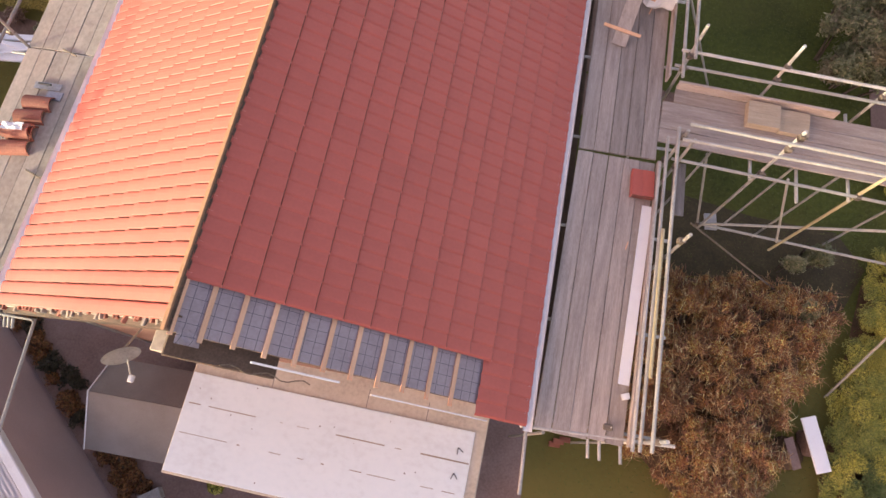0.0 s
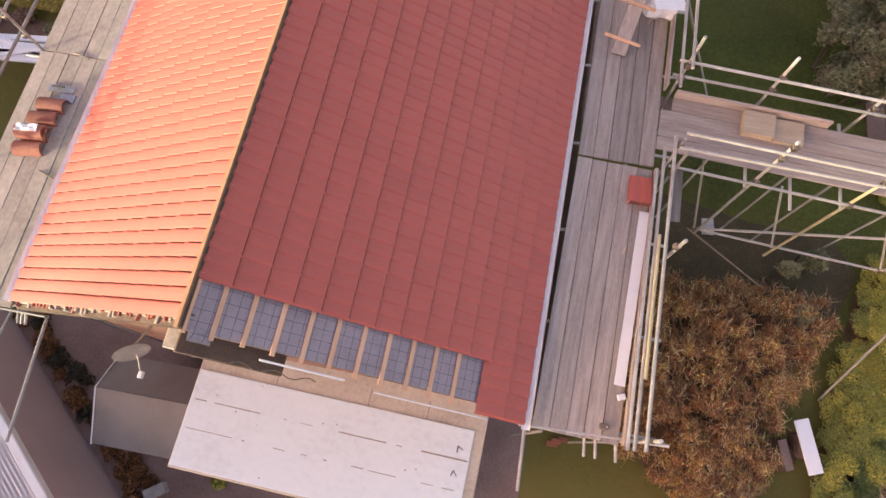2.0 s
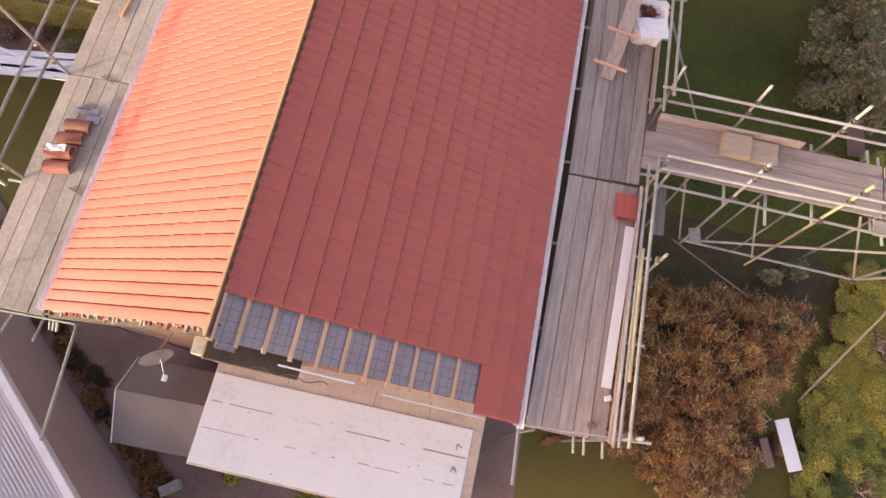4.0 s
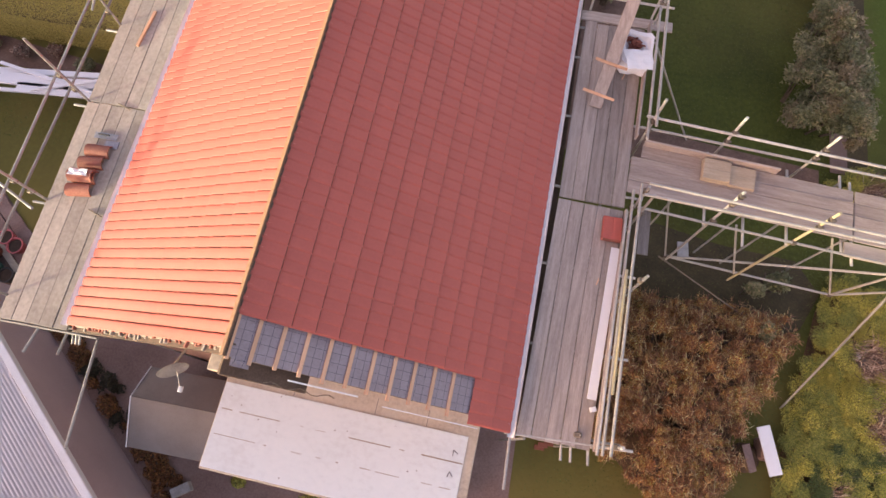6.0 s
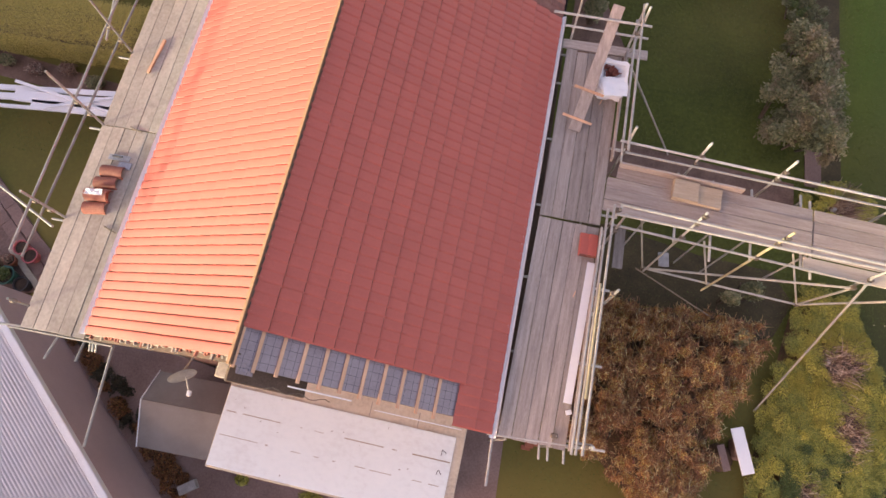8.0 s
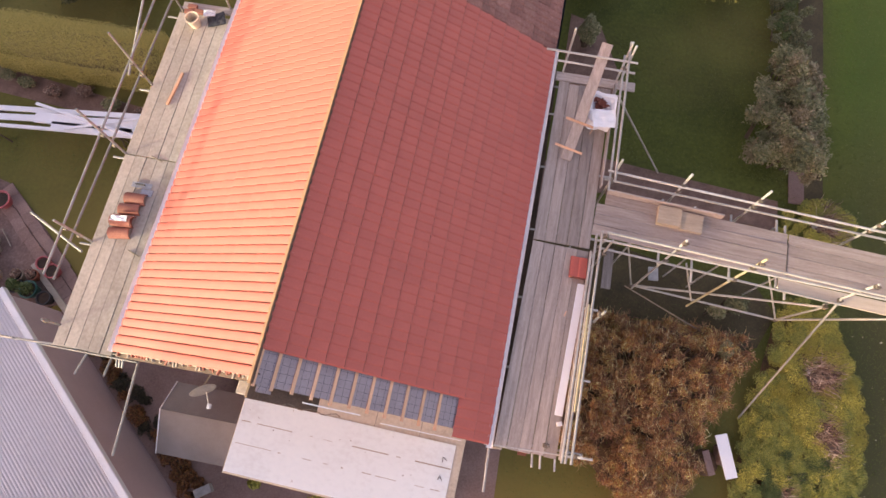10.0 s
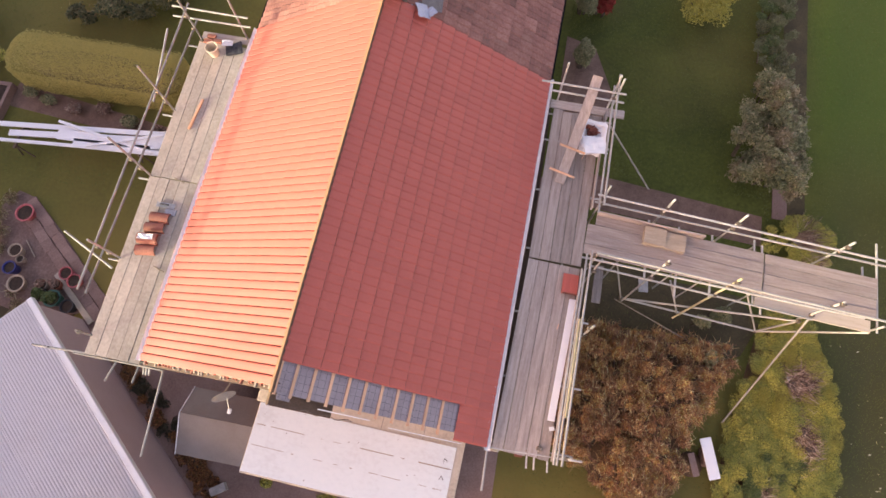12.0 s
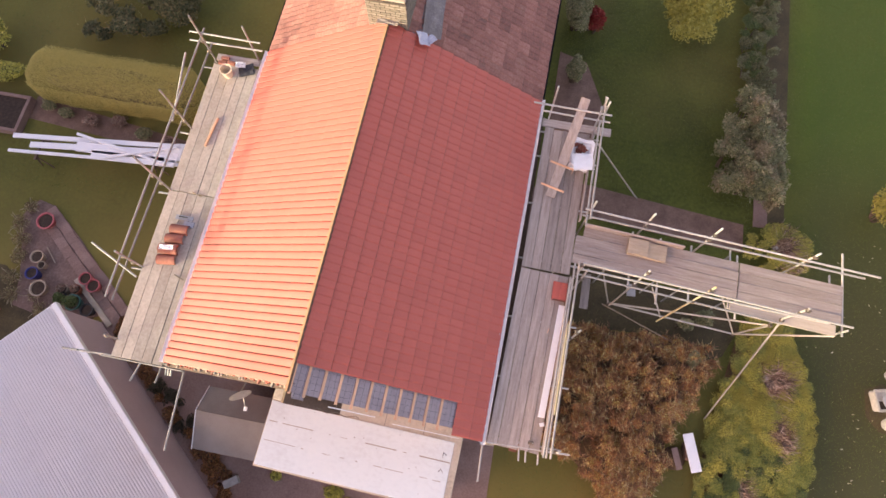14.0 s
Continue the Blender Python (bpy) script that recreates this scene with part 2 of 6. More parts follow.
M["leaf_dun"] = leafy("dun_leaves", [(0.26, 0.20, 0.11), (0.36, 0.28, 0.16), (0.20, 0.17, 0.08), (0.42, 0.33, 0.22)])
# Darker copy of the grey-green leaves; its shade is in the colour.
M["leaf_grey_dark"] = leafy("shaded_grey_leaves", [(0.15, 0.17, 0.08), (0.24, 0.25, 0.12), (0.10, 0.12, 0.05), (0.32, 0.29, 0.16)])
M["leaf_dark"] = leafy("dark_leaves", [(0.05, 0.07, 0.03), (0.10, 0.115, 0.045), (0.17, 0.165, 0.07), (0.26, 0.21, 0.10)])
M["leaf_yellow"] = leafy("yellow_autumn_leaves", [(0.40, 0.35, 0.06), (0.52, 0.44, 0.09), (0.28, 0.27, 0.05)])
M["leaf_hedge"] = leafy("clipped_hedge_leaves", [(0.56, 0.47, 0.13), (0.70, 0.57, 0.18), (0.46, 0.40, 0.11), (0.78, 0.64, 0.24)])
M["leaf_red"] = leafy("purple_red_leaves", [(0.22, 0.10, 0.07), (0.46, 0.27, 0.20), (0.15, 0.09, 0.06), (0.70, 0.54, 0.43)])
M["leaf_dry"] = leafy("dry_pale_leaves", [(0.34, 0.27, 0.12), (0.22, 0.18, 0.07), (0.52, 0.45, 0.24), (0.26, 0.11, 0.07), (0.11, 0.12, 0.035), (0.16, 0.07, 0.05)])
M["leaf_fallen"] = leafy("pale_fallen_leaves", [(0.55, 0.46, 0.26), (0.40, 0.36, 0.16), (0.65, 0.60, 0.42)])
M["leaf_ivy"] = leafy("dark_ivy_leaves", [(0.05, 0.055, 0.03), (0.09, 0.08, 0.04), (0.13, 0.10, 0.06), (0.035, 0.03, 0.02)])
M["leaf_crimson"] = leafy("crimson_leaves", [(0.30, 0.02, 0.02), (0.4, 0.05, 0.03)])


def grass_material():
    m = surface("lawn_grass", (0.080, 0.098, 0.014), (0.050, 0.062, 0.009), (0.112, 0.134, 0.020), 0.45, 9.0, 0.95, 1.0, spread=0.13)
    nt = m.node_tree
    bsdf = nt.nodes["Principled BSDF"]
    old = bsdf.inputs["Base Color"].links[0].from_socket
    geo = nt.nodes.new("ShaderNodeNewGeometry")
    n = nt.nodes.new("ShaderNodeTexNoise")
    n.inputs["Scale"].default_value, n.inputs["Detail"].default_value = 0.16, 3
    nt.links.new(geo.outputs["Position"], n.inputs["Vector"])
    r = ramp_node(nt, [(0.42, (0, 0, 0)), (0.62, (1, 1, 1))])
    nt.links.new(n.outputs["Fac"], r.inputs["Fac"])
    mx = nt.nodes.new("ShaderNodeMixRGB")
    mx.inputs["Color2"].default_value = (0.23, 0.175, 0.045, 1)
    k = nt.nodes.new("ShaderNodeMath")
    k.operation = "MULTIPLY"
    k.inputs[1].default_value = 0.4
    nt.links.new(r.outputs["Color"], k.inputs[0])
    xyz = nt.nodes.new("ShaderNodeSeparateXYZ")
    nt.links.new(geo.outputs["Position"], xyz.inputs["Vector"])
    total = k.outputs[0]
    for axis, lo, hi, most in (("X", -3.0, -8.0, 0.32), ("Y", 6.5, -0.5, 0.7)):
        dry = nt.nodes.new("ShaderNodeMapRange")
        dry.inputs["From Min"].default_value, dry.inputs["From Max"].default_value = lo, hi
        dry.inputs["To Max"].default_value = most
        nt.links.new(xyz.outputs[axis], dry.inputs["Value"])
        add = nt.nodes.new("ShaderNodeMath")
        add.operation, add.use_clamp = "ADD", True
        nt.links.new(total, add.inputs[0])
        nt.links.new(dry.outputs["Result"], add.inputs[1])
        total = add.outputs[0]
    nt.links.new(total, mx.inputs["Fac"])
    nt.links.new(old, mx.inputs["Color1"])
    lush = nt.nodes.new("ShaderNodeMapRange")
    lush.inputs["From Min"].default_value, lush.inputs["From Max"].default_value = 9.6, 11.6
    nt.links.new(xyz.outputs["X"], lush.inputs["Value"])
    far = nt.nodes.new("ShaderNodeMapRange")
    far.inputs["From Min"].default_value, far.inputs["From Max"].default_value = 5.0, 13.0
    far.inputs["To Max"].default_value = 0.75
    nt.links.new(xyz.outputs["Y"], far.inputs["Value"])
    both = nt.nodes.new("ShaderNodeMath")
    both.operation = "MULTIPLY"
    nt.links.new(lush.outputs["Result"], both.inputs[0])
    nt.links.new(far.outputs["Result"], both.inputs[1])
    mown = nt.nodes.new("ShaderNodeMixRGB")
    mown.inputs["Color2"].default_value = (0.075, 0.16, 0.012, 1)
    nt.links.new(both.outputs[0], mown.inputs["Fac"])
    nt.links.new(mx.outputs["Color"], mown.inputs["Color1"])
    # Darker, duller grass towards the south-east, standing in for shade there.
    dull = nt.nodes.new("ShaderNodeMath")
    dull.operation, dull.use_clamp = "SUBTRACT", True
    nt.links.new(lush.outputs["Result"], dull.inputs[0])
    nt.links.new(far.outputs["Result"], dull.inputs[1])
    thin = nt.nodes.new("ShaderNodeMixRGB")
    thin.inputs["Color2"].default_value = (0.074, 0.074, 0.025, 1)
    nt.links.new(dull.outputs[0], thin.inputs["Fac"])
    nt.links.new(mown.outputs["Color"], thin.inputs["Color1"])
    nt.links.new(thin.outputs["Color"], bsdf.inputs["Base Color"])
    return m


def membrane_material():
    """Grey-blue breather membrane with the maker's printed grid of thin dark lines."""
    m = surface("breather_membrane", (0.34, 0.275, 0.285), (0.26, 0.205, 0.21), (0.40, 0.335, 0.345), 3, 30, 0.6, 0.25)
    nt = m.node_tree
    bsdf = nt.nodes["Principled BSDF"]
    old = bsdf.inputs["Base Color"].links[0].from_socket
    tc = nt.nodes.new("ShaderNodeTexCoord")
    br = nt.nodes.new("ShaderNodeTexBrick")
    br.offset = 0.0
    br.inputs["Scale"].default_value = 1.0
    br.inputs["Mortar Size"].default_value, br.inputs["Brick Width"].default_value, br.inputs["Row Height"].default_value = 0.0022, 0.105, 0.13
    br.inputs["Color1"].default_value = br.inputs["Color2"].default_value = (0, 0, 0, 1)
    br.inputs["Mortar"].default_value = (1, 1, 1, 1)
    nt.links.new(tc.outputs["Object"], br.inputs["Vector"])
    mx = nt.nodes.new("ShaderNodeMixRGB")
    mx.inputs["Color2"].default_value = (0.05, 0.05, 0.065, 1)
    nt.links.new(br.outputs["Color"], mx.inputs["Fac"])
    nt.links.new(old, mx.inputs["Color1"])
    nt.links.new(mx.outputs["Color"], bsdf.inputs["Base Color"])
    return m


M["grass"] = grass_material()
M["membrane"] = membrane_material()

# ---- builders ----
BASE = {}


def thing(name, loc, label, category, group="", kind=""):
    e = new(name)
    e.empty_display_size = 0.1
    e.location = loc
    BASE[e] = Vector(loc)
    return tagged(e, label, category, group, kind)


def finish(name, bm, material, smooth=False):
    me = bpy.data.meshes.new(name)
    bm.normal_update()
    bm.to_mesh(me)
    bm.free()
    if smooth:
        for p in me.polygons:
            p.use_smooth = True
    me.materials.append(material)
    return me


def part(name, bm, material, parent, label="", smooth=False):
    """One mesh under a thing or a part; bm is in world places."""
    o = BASE[parent]
    bmesh.ops.translate(bm, verts=bm.verts, vec=-o)
    ob = new(name, finish(name, bm, material, smooth))
    ob.parent = parent
    BASE[ob] = o.copy()
    return tagged(ob, label)


def solid(name, bm, material, label, category, kind="", group="", smooth=False, base=None):
    """A thing or piece of the setting that is one mesh."""
    o = Vector(base) if base else Vector((0, 0, 0))
    bmesh.ops.translate(bm, verts=bm.verts, vec=-o)
    ob = new(name, finish(name, bm, material, smooth))
    ob.location = o
    BASE[ob] = o
    return tagged(ob, label, category, group, kind)


def box(bm, lo, hi, bevel=0.0, m=None):
    vs = [bm.verts.new((x, y, z)) for x in (lo[0], hi[0]) for y in (lo[1], hi[1]) for z in (lo[2], hi[2])]
    fs = [bm.faces.new([vs[i] for i in q]) for q in ((0, 1, 3, 2), (4, 6, 7, 5), (0, 4, 5, 1), (2, 3, 7, 6), (0, 2, 6, 4), (1, 5, 7, 3))]
    if bevel:
        r = bmesh.ops.bevel(bm, geom=list({e for f in fs for e in f.edges}), offset=bevel, segments=1, affect="EDGES")
        vs = list({v for f in r["faces"] for v in f.verts} | {v for v in vs if v.is_valid})
    if m is not None:
        bmesh.ops.transform(bm, matrix=m, verts=[v for v in vs if v.is_valid])
    return bm


def boxes(*args, bevel=0.0):
    bm = bmesh.new()
    for lo, hi in args:
        box(bm, lo, hi, bevel)
    return bm


def tubes(*ends, r=0.024, n=8):
    """Tubes with open-looking rims, from end to end."""
    bm = bmesh.new()
    for p, q in ends:
        p, q = Vector(p), Vector(q)
        rot = (q - p).to_track_quat("Z", "Y").to_matrix().to_4x4()
        m = Matrix.Translation((p + q) / 2) @ rot
        bmesh.ops.create_cone(bm, cap_ends=True, segments=n, radius1=r, radius2=r, depth=(q - p).length, matrix=m)
    return bm


def prism(points, z0, z1):
    """A closed upright prism over an outline."""
    bm = bmesh.new()
    a = [bm.verts.new((x, y, z0)) for x, y in points]
    b = [bm.verts.new((x, y, z1)) for x, y in points]
    bm.faces.new(a[::-1])
    bm.faces.new(b)
    n = len(a)
    for i in range(n):
        bm.faces.new((a[i], a[(i + 1) % n], b[(i + 1) % n], b[i]))
    bmesh.ops.recalc_face_normals(bm, faces=bm.faces)
    return bm


def lathe(profile, at, n=20):
    """Turned shape round z from (radius, height) pairs."""
    bm = bmesh.new()
    rings = [[bm.verts.new((at[0] + r * math.cos(2 * math.pi * i / n), at[1] + r * math.sin(2 * math.pi * i / n), at[2] + z)) for i in range(n)] for r, z in profile]
    for a, b in zip(rings, rings[1:]):
        for i in range(n):
            bm.faces.new((a[i], a[(i + 1) % n], b[(i + 1) % n], b[i]))
    bm.faces.new(rings[0][::-1])
    bm.faces.new(rings[-1])
    return bm


def leaf_mesh(name, places, size, material, rng, up=0.5, slim=0.5):
    """Many small leaves, each a folded pair of triangles, as one mesh."""
    n = len(places)
    d = rng.normal(size=(n, 3))
    d[:, 2] = d[:, 2] * 0.6
    d /= np.linalg.norm(d, axis=1)[:, None]
    s = rng.normal(size=(n, 3))
    s -= (s * d).sum(1)[:, None] * d
    s /= np.linalg.norm(s, axis=1)[:, None]
    nn = np.cross(d, s)
    L = (size * rng.uniform(0.6, 1.4, n))[:, None]
    p = np.asarray(places)
    v = np.stack([p - d * L * 0.5, p + s * L * slim * 0.5 + nn * L * 0.1, p + d * L * 0.5, p - s * L * slim * 0.5 + nn * L * 0.1], 1).reshape(-1, 3)
    i = np.arange(n) * 4
    f = np.concatenate([np.stack([i, i + 1, i + 2], 1), np.stack([i, i + 2, i + 3], 1)])
    me = bpy.data.meshes.new(name)
    me.from_pydata(v.tolist(), [], f.tolist())
    me.materials.append(material)
    return me


def blob_places(rng, n, centre, radii, shell=0.55, lumps=7, lump=0.35, flat=True):
    """Places in an uneven crown: a ball with lumps, denser towards its skin."""
    d = rng.normal(size=(n, 3))
    d /= np.linalg.norm(d, axis=1)[:, None]
    if flat:
        d[:, 2] = np.abs(d[:, 2]) * np.where(rng.random(n) < 0.85, 1, -0.6)
    k = rng.normal(size=(lumps, 3))
    k /= np.linalg.norm(k, axis=1)[:, None]
    near = (d @ k.T).clip(0.0, 1) ** 6
    r = (1 - lump) + lump * near.max(1) * rng.uniform(0.7, 1.15, n)
    r *= rng.uniform(shell, 1, n) ** 0.7
    return np.asarray(centre) + d * r[:, None] * np.asarray(radii)


def shrub(name, centre, radii, material, label, category="shrub", n=6000, size=0.07, seed=1, trunk=0.04, stems=6, group="", slim=0.5, lump=0.35, shell=0.55):
    rng = np.random.default_rng(seed)
    x, y, z = centre
    t = thing(name, (x, y, 0), label, category, group)
    bm = bmesh.new()
    for i in range(stems):
        a = rng.uniform(0, 6.283)
        rr = rng.uniform(0.25, 0.75)
        top = Vector((radii[0] * rr * math.cos(a), radii[1] * rr * math.sin(a), z + radii[2] * rng.uniform(0.0, 0.6)))
        low = Vector((0.12 * math.cos(a), 0.12 * math.sin(a), 0))
        mid = low.lerp(top, 0.5) + Vector((0, 0, 0.12))
        for p, q, r0, r1 in ((low, mid, trunk, trunk * 0.7), (mid, top, trunk * 0.7, trunk * 0.25)):
            m = Matrix.Translation((p + q) / 2) @ (q - p).to_track_quat("Z", "Y").to_matrix().to_4x4()
            bmesh.ops.create_cone(bm, cap_ends=True, segments=6, radius1=r0, radius2=r1, depth=(q - p).length * 1.04, matrix=m)
    ob = new("trunk", finish("trunk", bm, M["bark"]))
    ob.parent = t
    places = blob_places(rng, n, (0, 0, z), radii, shell, lump=lump)
    places[:, 2] = places[:, 2].clip(0.03, None)
    ob = new("crown", leaf_mesh("crown", places, size, material, rng, slim=slim))
    ob.parent = t
    return t


def twig_mesh(rng, n, centre, radii, length, material, r):
    """Thin three-sided twigs that arch out of a crown."""
    d = rng.normal(size=(n, 3))
    d /= np.linalg.norm(d, axis=1)[:, None]
    d[:, 2] = np.abs(d[:, 2])
    p = np.asarray(centre) + d * np.asarray(radii) * rng.uniform(0.65, 0.98, n)[:, None]
    way = d * [0.3, 0.3, 0.3] + rng.normal(size=(n, 3)) * [0.35, 0.65, 0.4]
    way /= np.linalg.norm(way, axis=1)[:, None]
    L = length * rng.uniform(0.4, 1.3, n)
    verts, faces = [], []
    for i in range(n):
        w = Vector(way[i])
        s = w.orthogonal().normalized() * r
        u = w.cross(s).normalized() * r
        a = Vector(p[i])
        b = a + w * L[i] * 0.55 + Vector((0, 0, 0.02))
        c = a + w * L[i] - Vector((0, 0, 0.12 * L[i]))
        k = len(verts)
        for q, f in ((a, 1), (b, 0.8), (c, 0.35)):
            verts += [q + s * f, q - s * 0.5 * f + u * 0.87 * f, q - s * 0.5 * f - u * 0.87 * f]
        for j in (0, 3):
            for e in range(3):
                faces.append((k + j + e, k + j + (e + 1) % 3, k + j + 3 + (e + 1) % 3, k + j + 3 + e))
    me = bpy.data.meshes.new("twigs")
    me.from_pydata([tuple(v) for v in verts], [], faces)
    me.materials.append(material)
    return me

# ---- ground ----
bm = bmesh.new()
bmesh.ops.create_grid(bm, x_segments=60, y_segments=60, size=300)
ground = solid("ground", bm, M["grass"], "uneven mown lawn with moss, dry patches and a darkened south-east part", "lawn", "structure")


def patch(name, outline, material, label, top=0.012, category="ground"):
    return solid(name, prism(outline, -0.05, top), material, label, category, "structure")


patch("paving", [(1.0, -4.5), (2.05, -4.5), (2.0, 0.9), (2.2, 9.0), (1.0, 9.0)], M["paving"], "brown worn paving strip along the house wall", 0.02)
patch("driveway", [(-12.5, -9.0), (1.0, -9.0), (1.0, 0.95), (-5.5, 0.95), (-5.5, 3.0), (-7.2, 3.0), (-9.2, 2.0), (-10.8, 2.1)], M["paving"], "shaded brown yard between garage and house", 0.016)
patch("mossy_soil", [(2.2, 6.6), (4.0, 6.75), (6.5, 6.3), (8.4, 6.2), (9.0, 5.4), (8.5, 4.4), (7.7, 4.0), (6.6, 4.7), (4.8, 4.6), (3.4, 3.6), (2.1, 3.2)], M["mossy_soil"], "bare soil below the walkway, darkened to hold its shade", 0.010)
patch("garden_path", [(2.2, 9.55), (9.0, 8.9), (9.0, 7.9), (2.2, 8.35)], M["soil"], "bare brown soil path across the lawn", 0.014)
patch("soil_bed", [(2.2, 9.55), (3.5, 10.0), (4.0, 12.4), (3.2, 14.2), (2.2, 14.5)], M["soil"], "dark bare soil bed beside the wall", 0.013)
patch("soil_under_shrubs", [(3.3, 0.95), (4.35, 0.55), (5.1, -0.1), (5.4, -1.1), (6.5, -1.1), (6.6, 0.2), (6.9, 1.0), (7.0, 1.9), (7.4, 2.4), (7.8, 3.2), (8.0, 4.0), (7.9, 4.65), (3.3, 4.55)], M["litter"], "dark leaf litter below shrubs", 0.011)
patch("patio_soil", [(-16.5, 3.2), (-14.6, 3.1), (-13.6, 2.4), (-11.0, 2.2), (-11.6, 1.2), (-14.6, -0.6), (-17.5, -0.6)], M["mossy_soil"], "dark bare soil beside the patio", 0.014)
patch("patio", [(-14.75, 4.9), (-14.4, 5.5), (-13.75, 5.35), (-12.5, 4.4), (-10.0, 2.3), (-10.6, 1.75), (-11.0, 2.05), (-12.2, 1.6), (-13.9, 1.9), (-14.0, 2.8), (-14.4, 3.9)], M["brick_paving"], "brown paved patio corner with flower pots", 0.02)
patch("flower_border", [(-16.0, 9.3), (-9.3, 8.4), (-8.6, 7.6), (-10.0, 7.6), (-12.5, 8.1), (-16.2, 8.4)], M["soil"], "brown soil border in front of the hedge", 0.015)

# ---- house ----
RX, RZ = -2.45, 7.35
EX, EZ = 1.345, 5.15
WX, WZ = -5.95, 5.2
Y0, Y1, Y2 = 0.585, 9.2, 17.0
HOUSE_TURN = Matrix.Translation((RX, 0.9, 0)) @ pose(0, 0, 0, 0, 0, -0.9) @ Matrix.Translation((-RX, -0.9, 0))


def turned(ob):
    """Sets a thing of the house into the house's slight turn off the axes; its parts follow."""
    ob.matrix_basis = HOUSE_TURN @ Matrix.Translation(BASE[ob])
    return ob


def slope(side):
    """The frame of a roof slope: x along the eaves, y up the slope, z out of it, from the eaves at y = 0; and its length."""
    ex, ez = (EX, EZ) if side == "east" else (WX, WZ)
    up = Vector((RX - ex, 0, RZ - ez))
    n = up.length
    up = up / n
    out = Vector((-up.z, 0, up.x)) if side == "west" else Vector((up.z, 0, -up.x))
    along = up.cross(out)
    m = Matrix((along, up, out)).transposed().to_4x4()
    return Matrix.Translation((ex, 0, ez)) @ m, n


def roof_body(y0, y1, drop=0.075):
    bm = bmesh.new()
    pts = [(WX + 0.06, WZ - drop), (RX, RZ - drop), (EX - 0.06, EZ - drop), (EX - 0.06, EZ - drop - 0.14), (RX, RZ - drop - 0.2), (WX + 0.06, WZ - drop - 0.14)]
    a = [bm.verts.new((x, y0, z)) for x, z in pts]
    b = [bm.verts.new((x, y1, z)) for x, z in pts]
    for i in range(6):
        j = (i + 1) % 6
        bm.faces.new((a[i], a[j], b[j], b[i]))
    for r in (a, b):
        bm.faces.new((r[0], r[1], r[4], r[5]))
        bm.faces.new((r[1], r[2], r[3], r[4]))
    bmesh.ops.recalc_face_normals(bm, faces=bm.faces)
    return bm


def gable(y0, y1):
    bm = bmesh.new()
    x0, x1, d = WX + 0.45, EX - 0.45, 0.25
    kw, ke = (RZ - WZ) / (RX - WX), (RZ - EZ) / (EX - RX)
    pts = [(x0, 0), (x1, 0), (x1, RZ - ke * (x1 - RX) - d), (RX, RZ - d), (x0, RZ - kw * (RX - x0) - d)]
    a = [bm.verts.new((x, y0, z)) for x, z in pts]
    b = [bm.verts.new((x, y1, z)) for x, z in pts]
    bm.faces.new(a)
    bm.faces.new(b[::-1])
    for i in range(5):
        bm.faces.new((a[i], b[i], b[(i + 1) % 5], a[(i + 1) % 5]))
    bmesh.ops.recalc_face_normals(bm, faces=bm.faces)
    return bm


house = turned(thing("house", (RX, 5, 0), "two-storey house being retiled with red tiles", "house"))
wall_s = part("gable_wall", gable(0.95, 1.2), M["brick"], house)
part("gable_wall", gable(8.95, 9.2), M["render"], house)
part("side_wall", boxes(((EX - 0.7, 1.2, 0), (EX - 0.45, 8.95, 4.95))), M["render"], house)
part("side_wall", boxes(((WX + 0.45, 1.2, 0), (WX + 0.7, 8.95, 4.95))), M["render"], house)
roof = part("roof", roof_body(0.75, Y1), M["darkwood"], house, "timber roof with membrane, battens and red tiles")

neighbour = turned(thing("house", (RX, 13, 0), "adjoining house with weathered mossy tiled roof", "house"))
part("gable_wall", gable(16.6, 16.9), M["render"], neighbour)
part("side_wall", boxes(((EX - 0.7, 9.2, 0), (EX - 0.45, 16.6, 4.95))), M["render"], neighbour)
part("side_wall", boxes(((WX + 0.45, 9.2, 0), (WX + 0.7, 16.6, 4.95))), M["render"], neighbour)
old_roof = part("roof", roof_body(Y1 + 0.005, Y2), M["darkwood"], neighbour, "old weathered roof")

# fascias and gutters
part("fascia", boxes(((EX - 0.075, 0.6, EZ - 0.30), (EX - 0.05, Y1, EZ - 0.07))), M["upvc"], house, "white plastic fascia")
part("fascia", boxes(((WX + 0.05, 0.85, WZ - 0.30), (WX + 0.075, Y1, WZ - 0.07))), M["upvc"], house, "white plastic fascia")


def gutter(x, y0, y1, z, r=0.055):
    bm = bmesh.new()
    n = 8
    for rr, s in ((r, 1), (r - 0.008, -1)):
        rows = [[bm.verts.new((x + rr * math.cos(math.pi + math.pi * i / n), y, z + rr * math.sin(math.pi + math.pi * i / n))) for i in range(n + 1)] for y in (y0, y1)]
        for i in range(n):
            f = (rows[0][i], rows[0][i + 1], rows[1][i + 1], rows[1][i])
            bm.faces.new(f if s < 0 else f[::-1])
    return bm


part("gutter", gutter(EX + 0.052, 0.53, Y1, EZ + 0.012, 0.06), M["upvc"], house, "white plastic half-round gutter")
part("gutter", gutter(WX - 0.075, 0.82, Y1, WZ - 0.005, 0.06), M["upvc"], house, "white plastic half-round gutter")
part("gutter", gutter(EX + 0.03, Y1 + 0.02, Y2, EZ - 0.05), M["black"], neighbour, "dark half-round gutter")
part("gutter", gutter(WX - 0.03, Y1 + 0.02, Y2, WZ - 0.05), M["black"], neighbour, "dark half-round gutter")


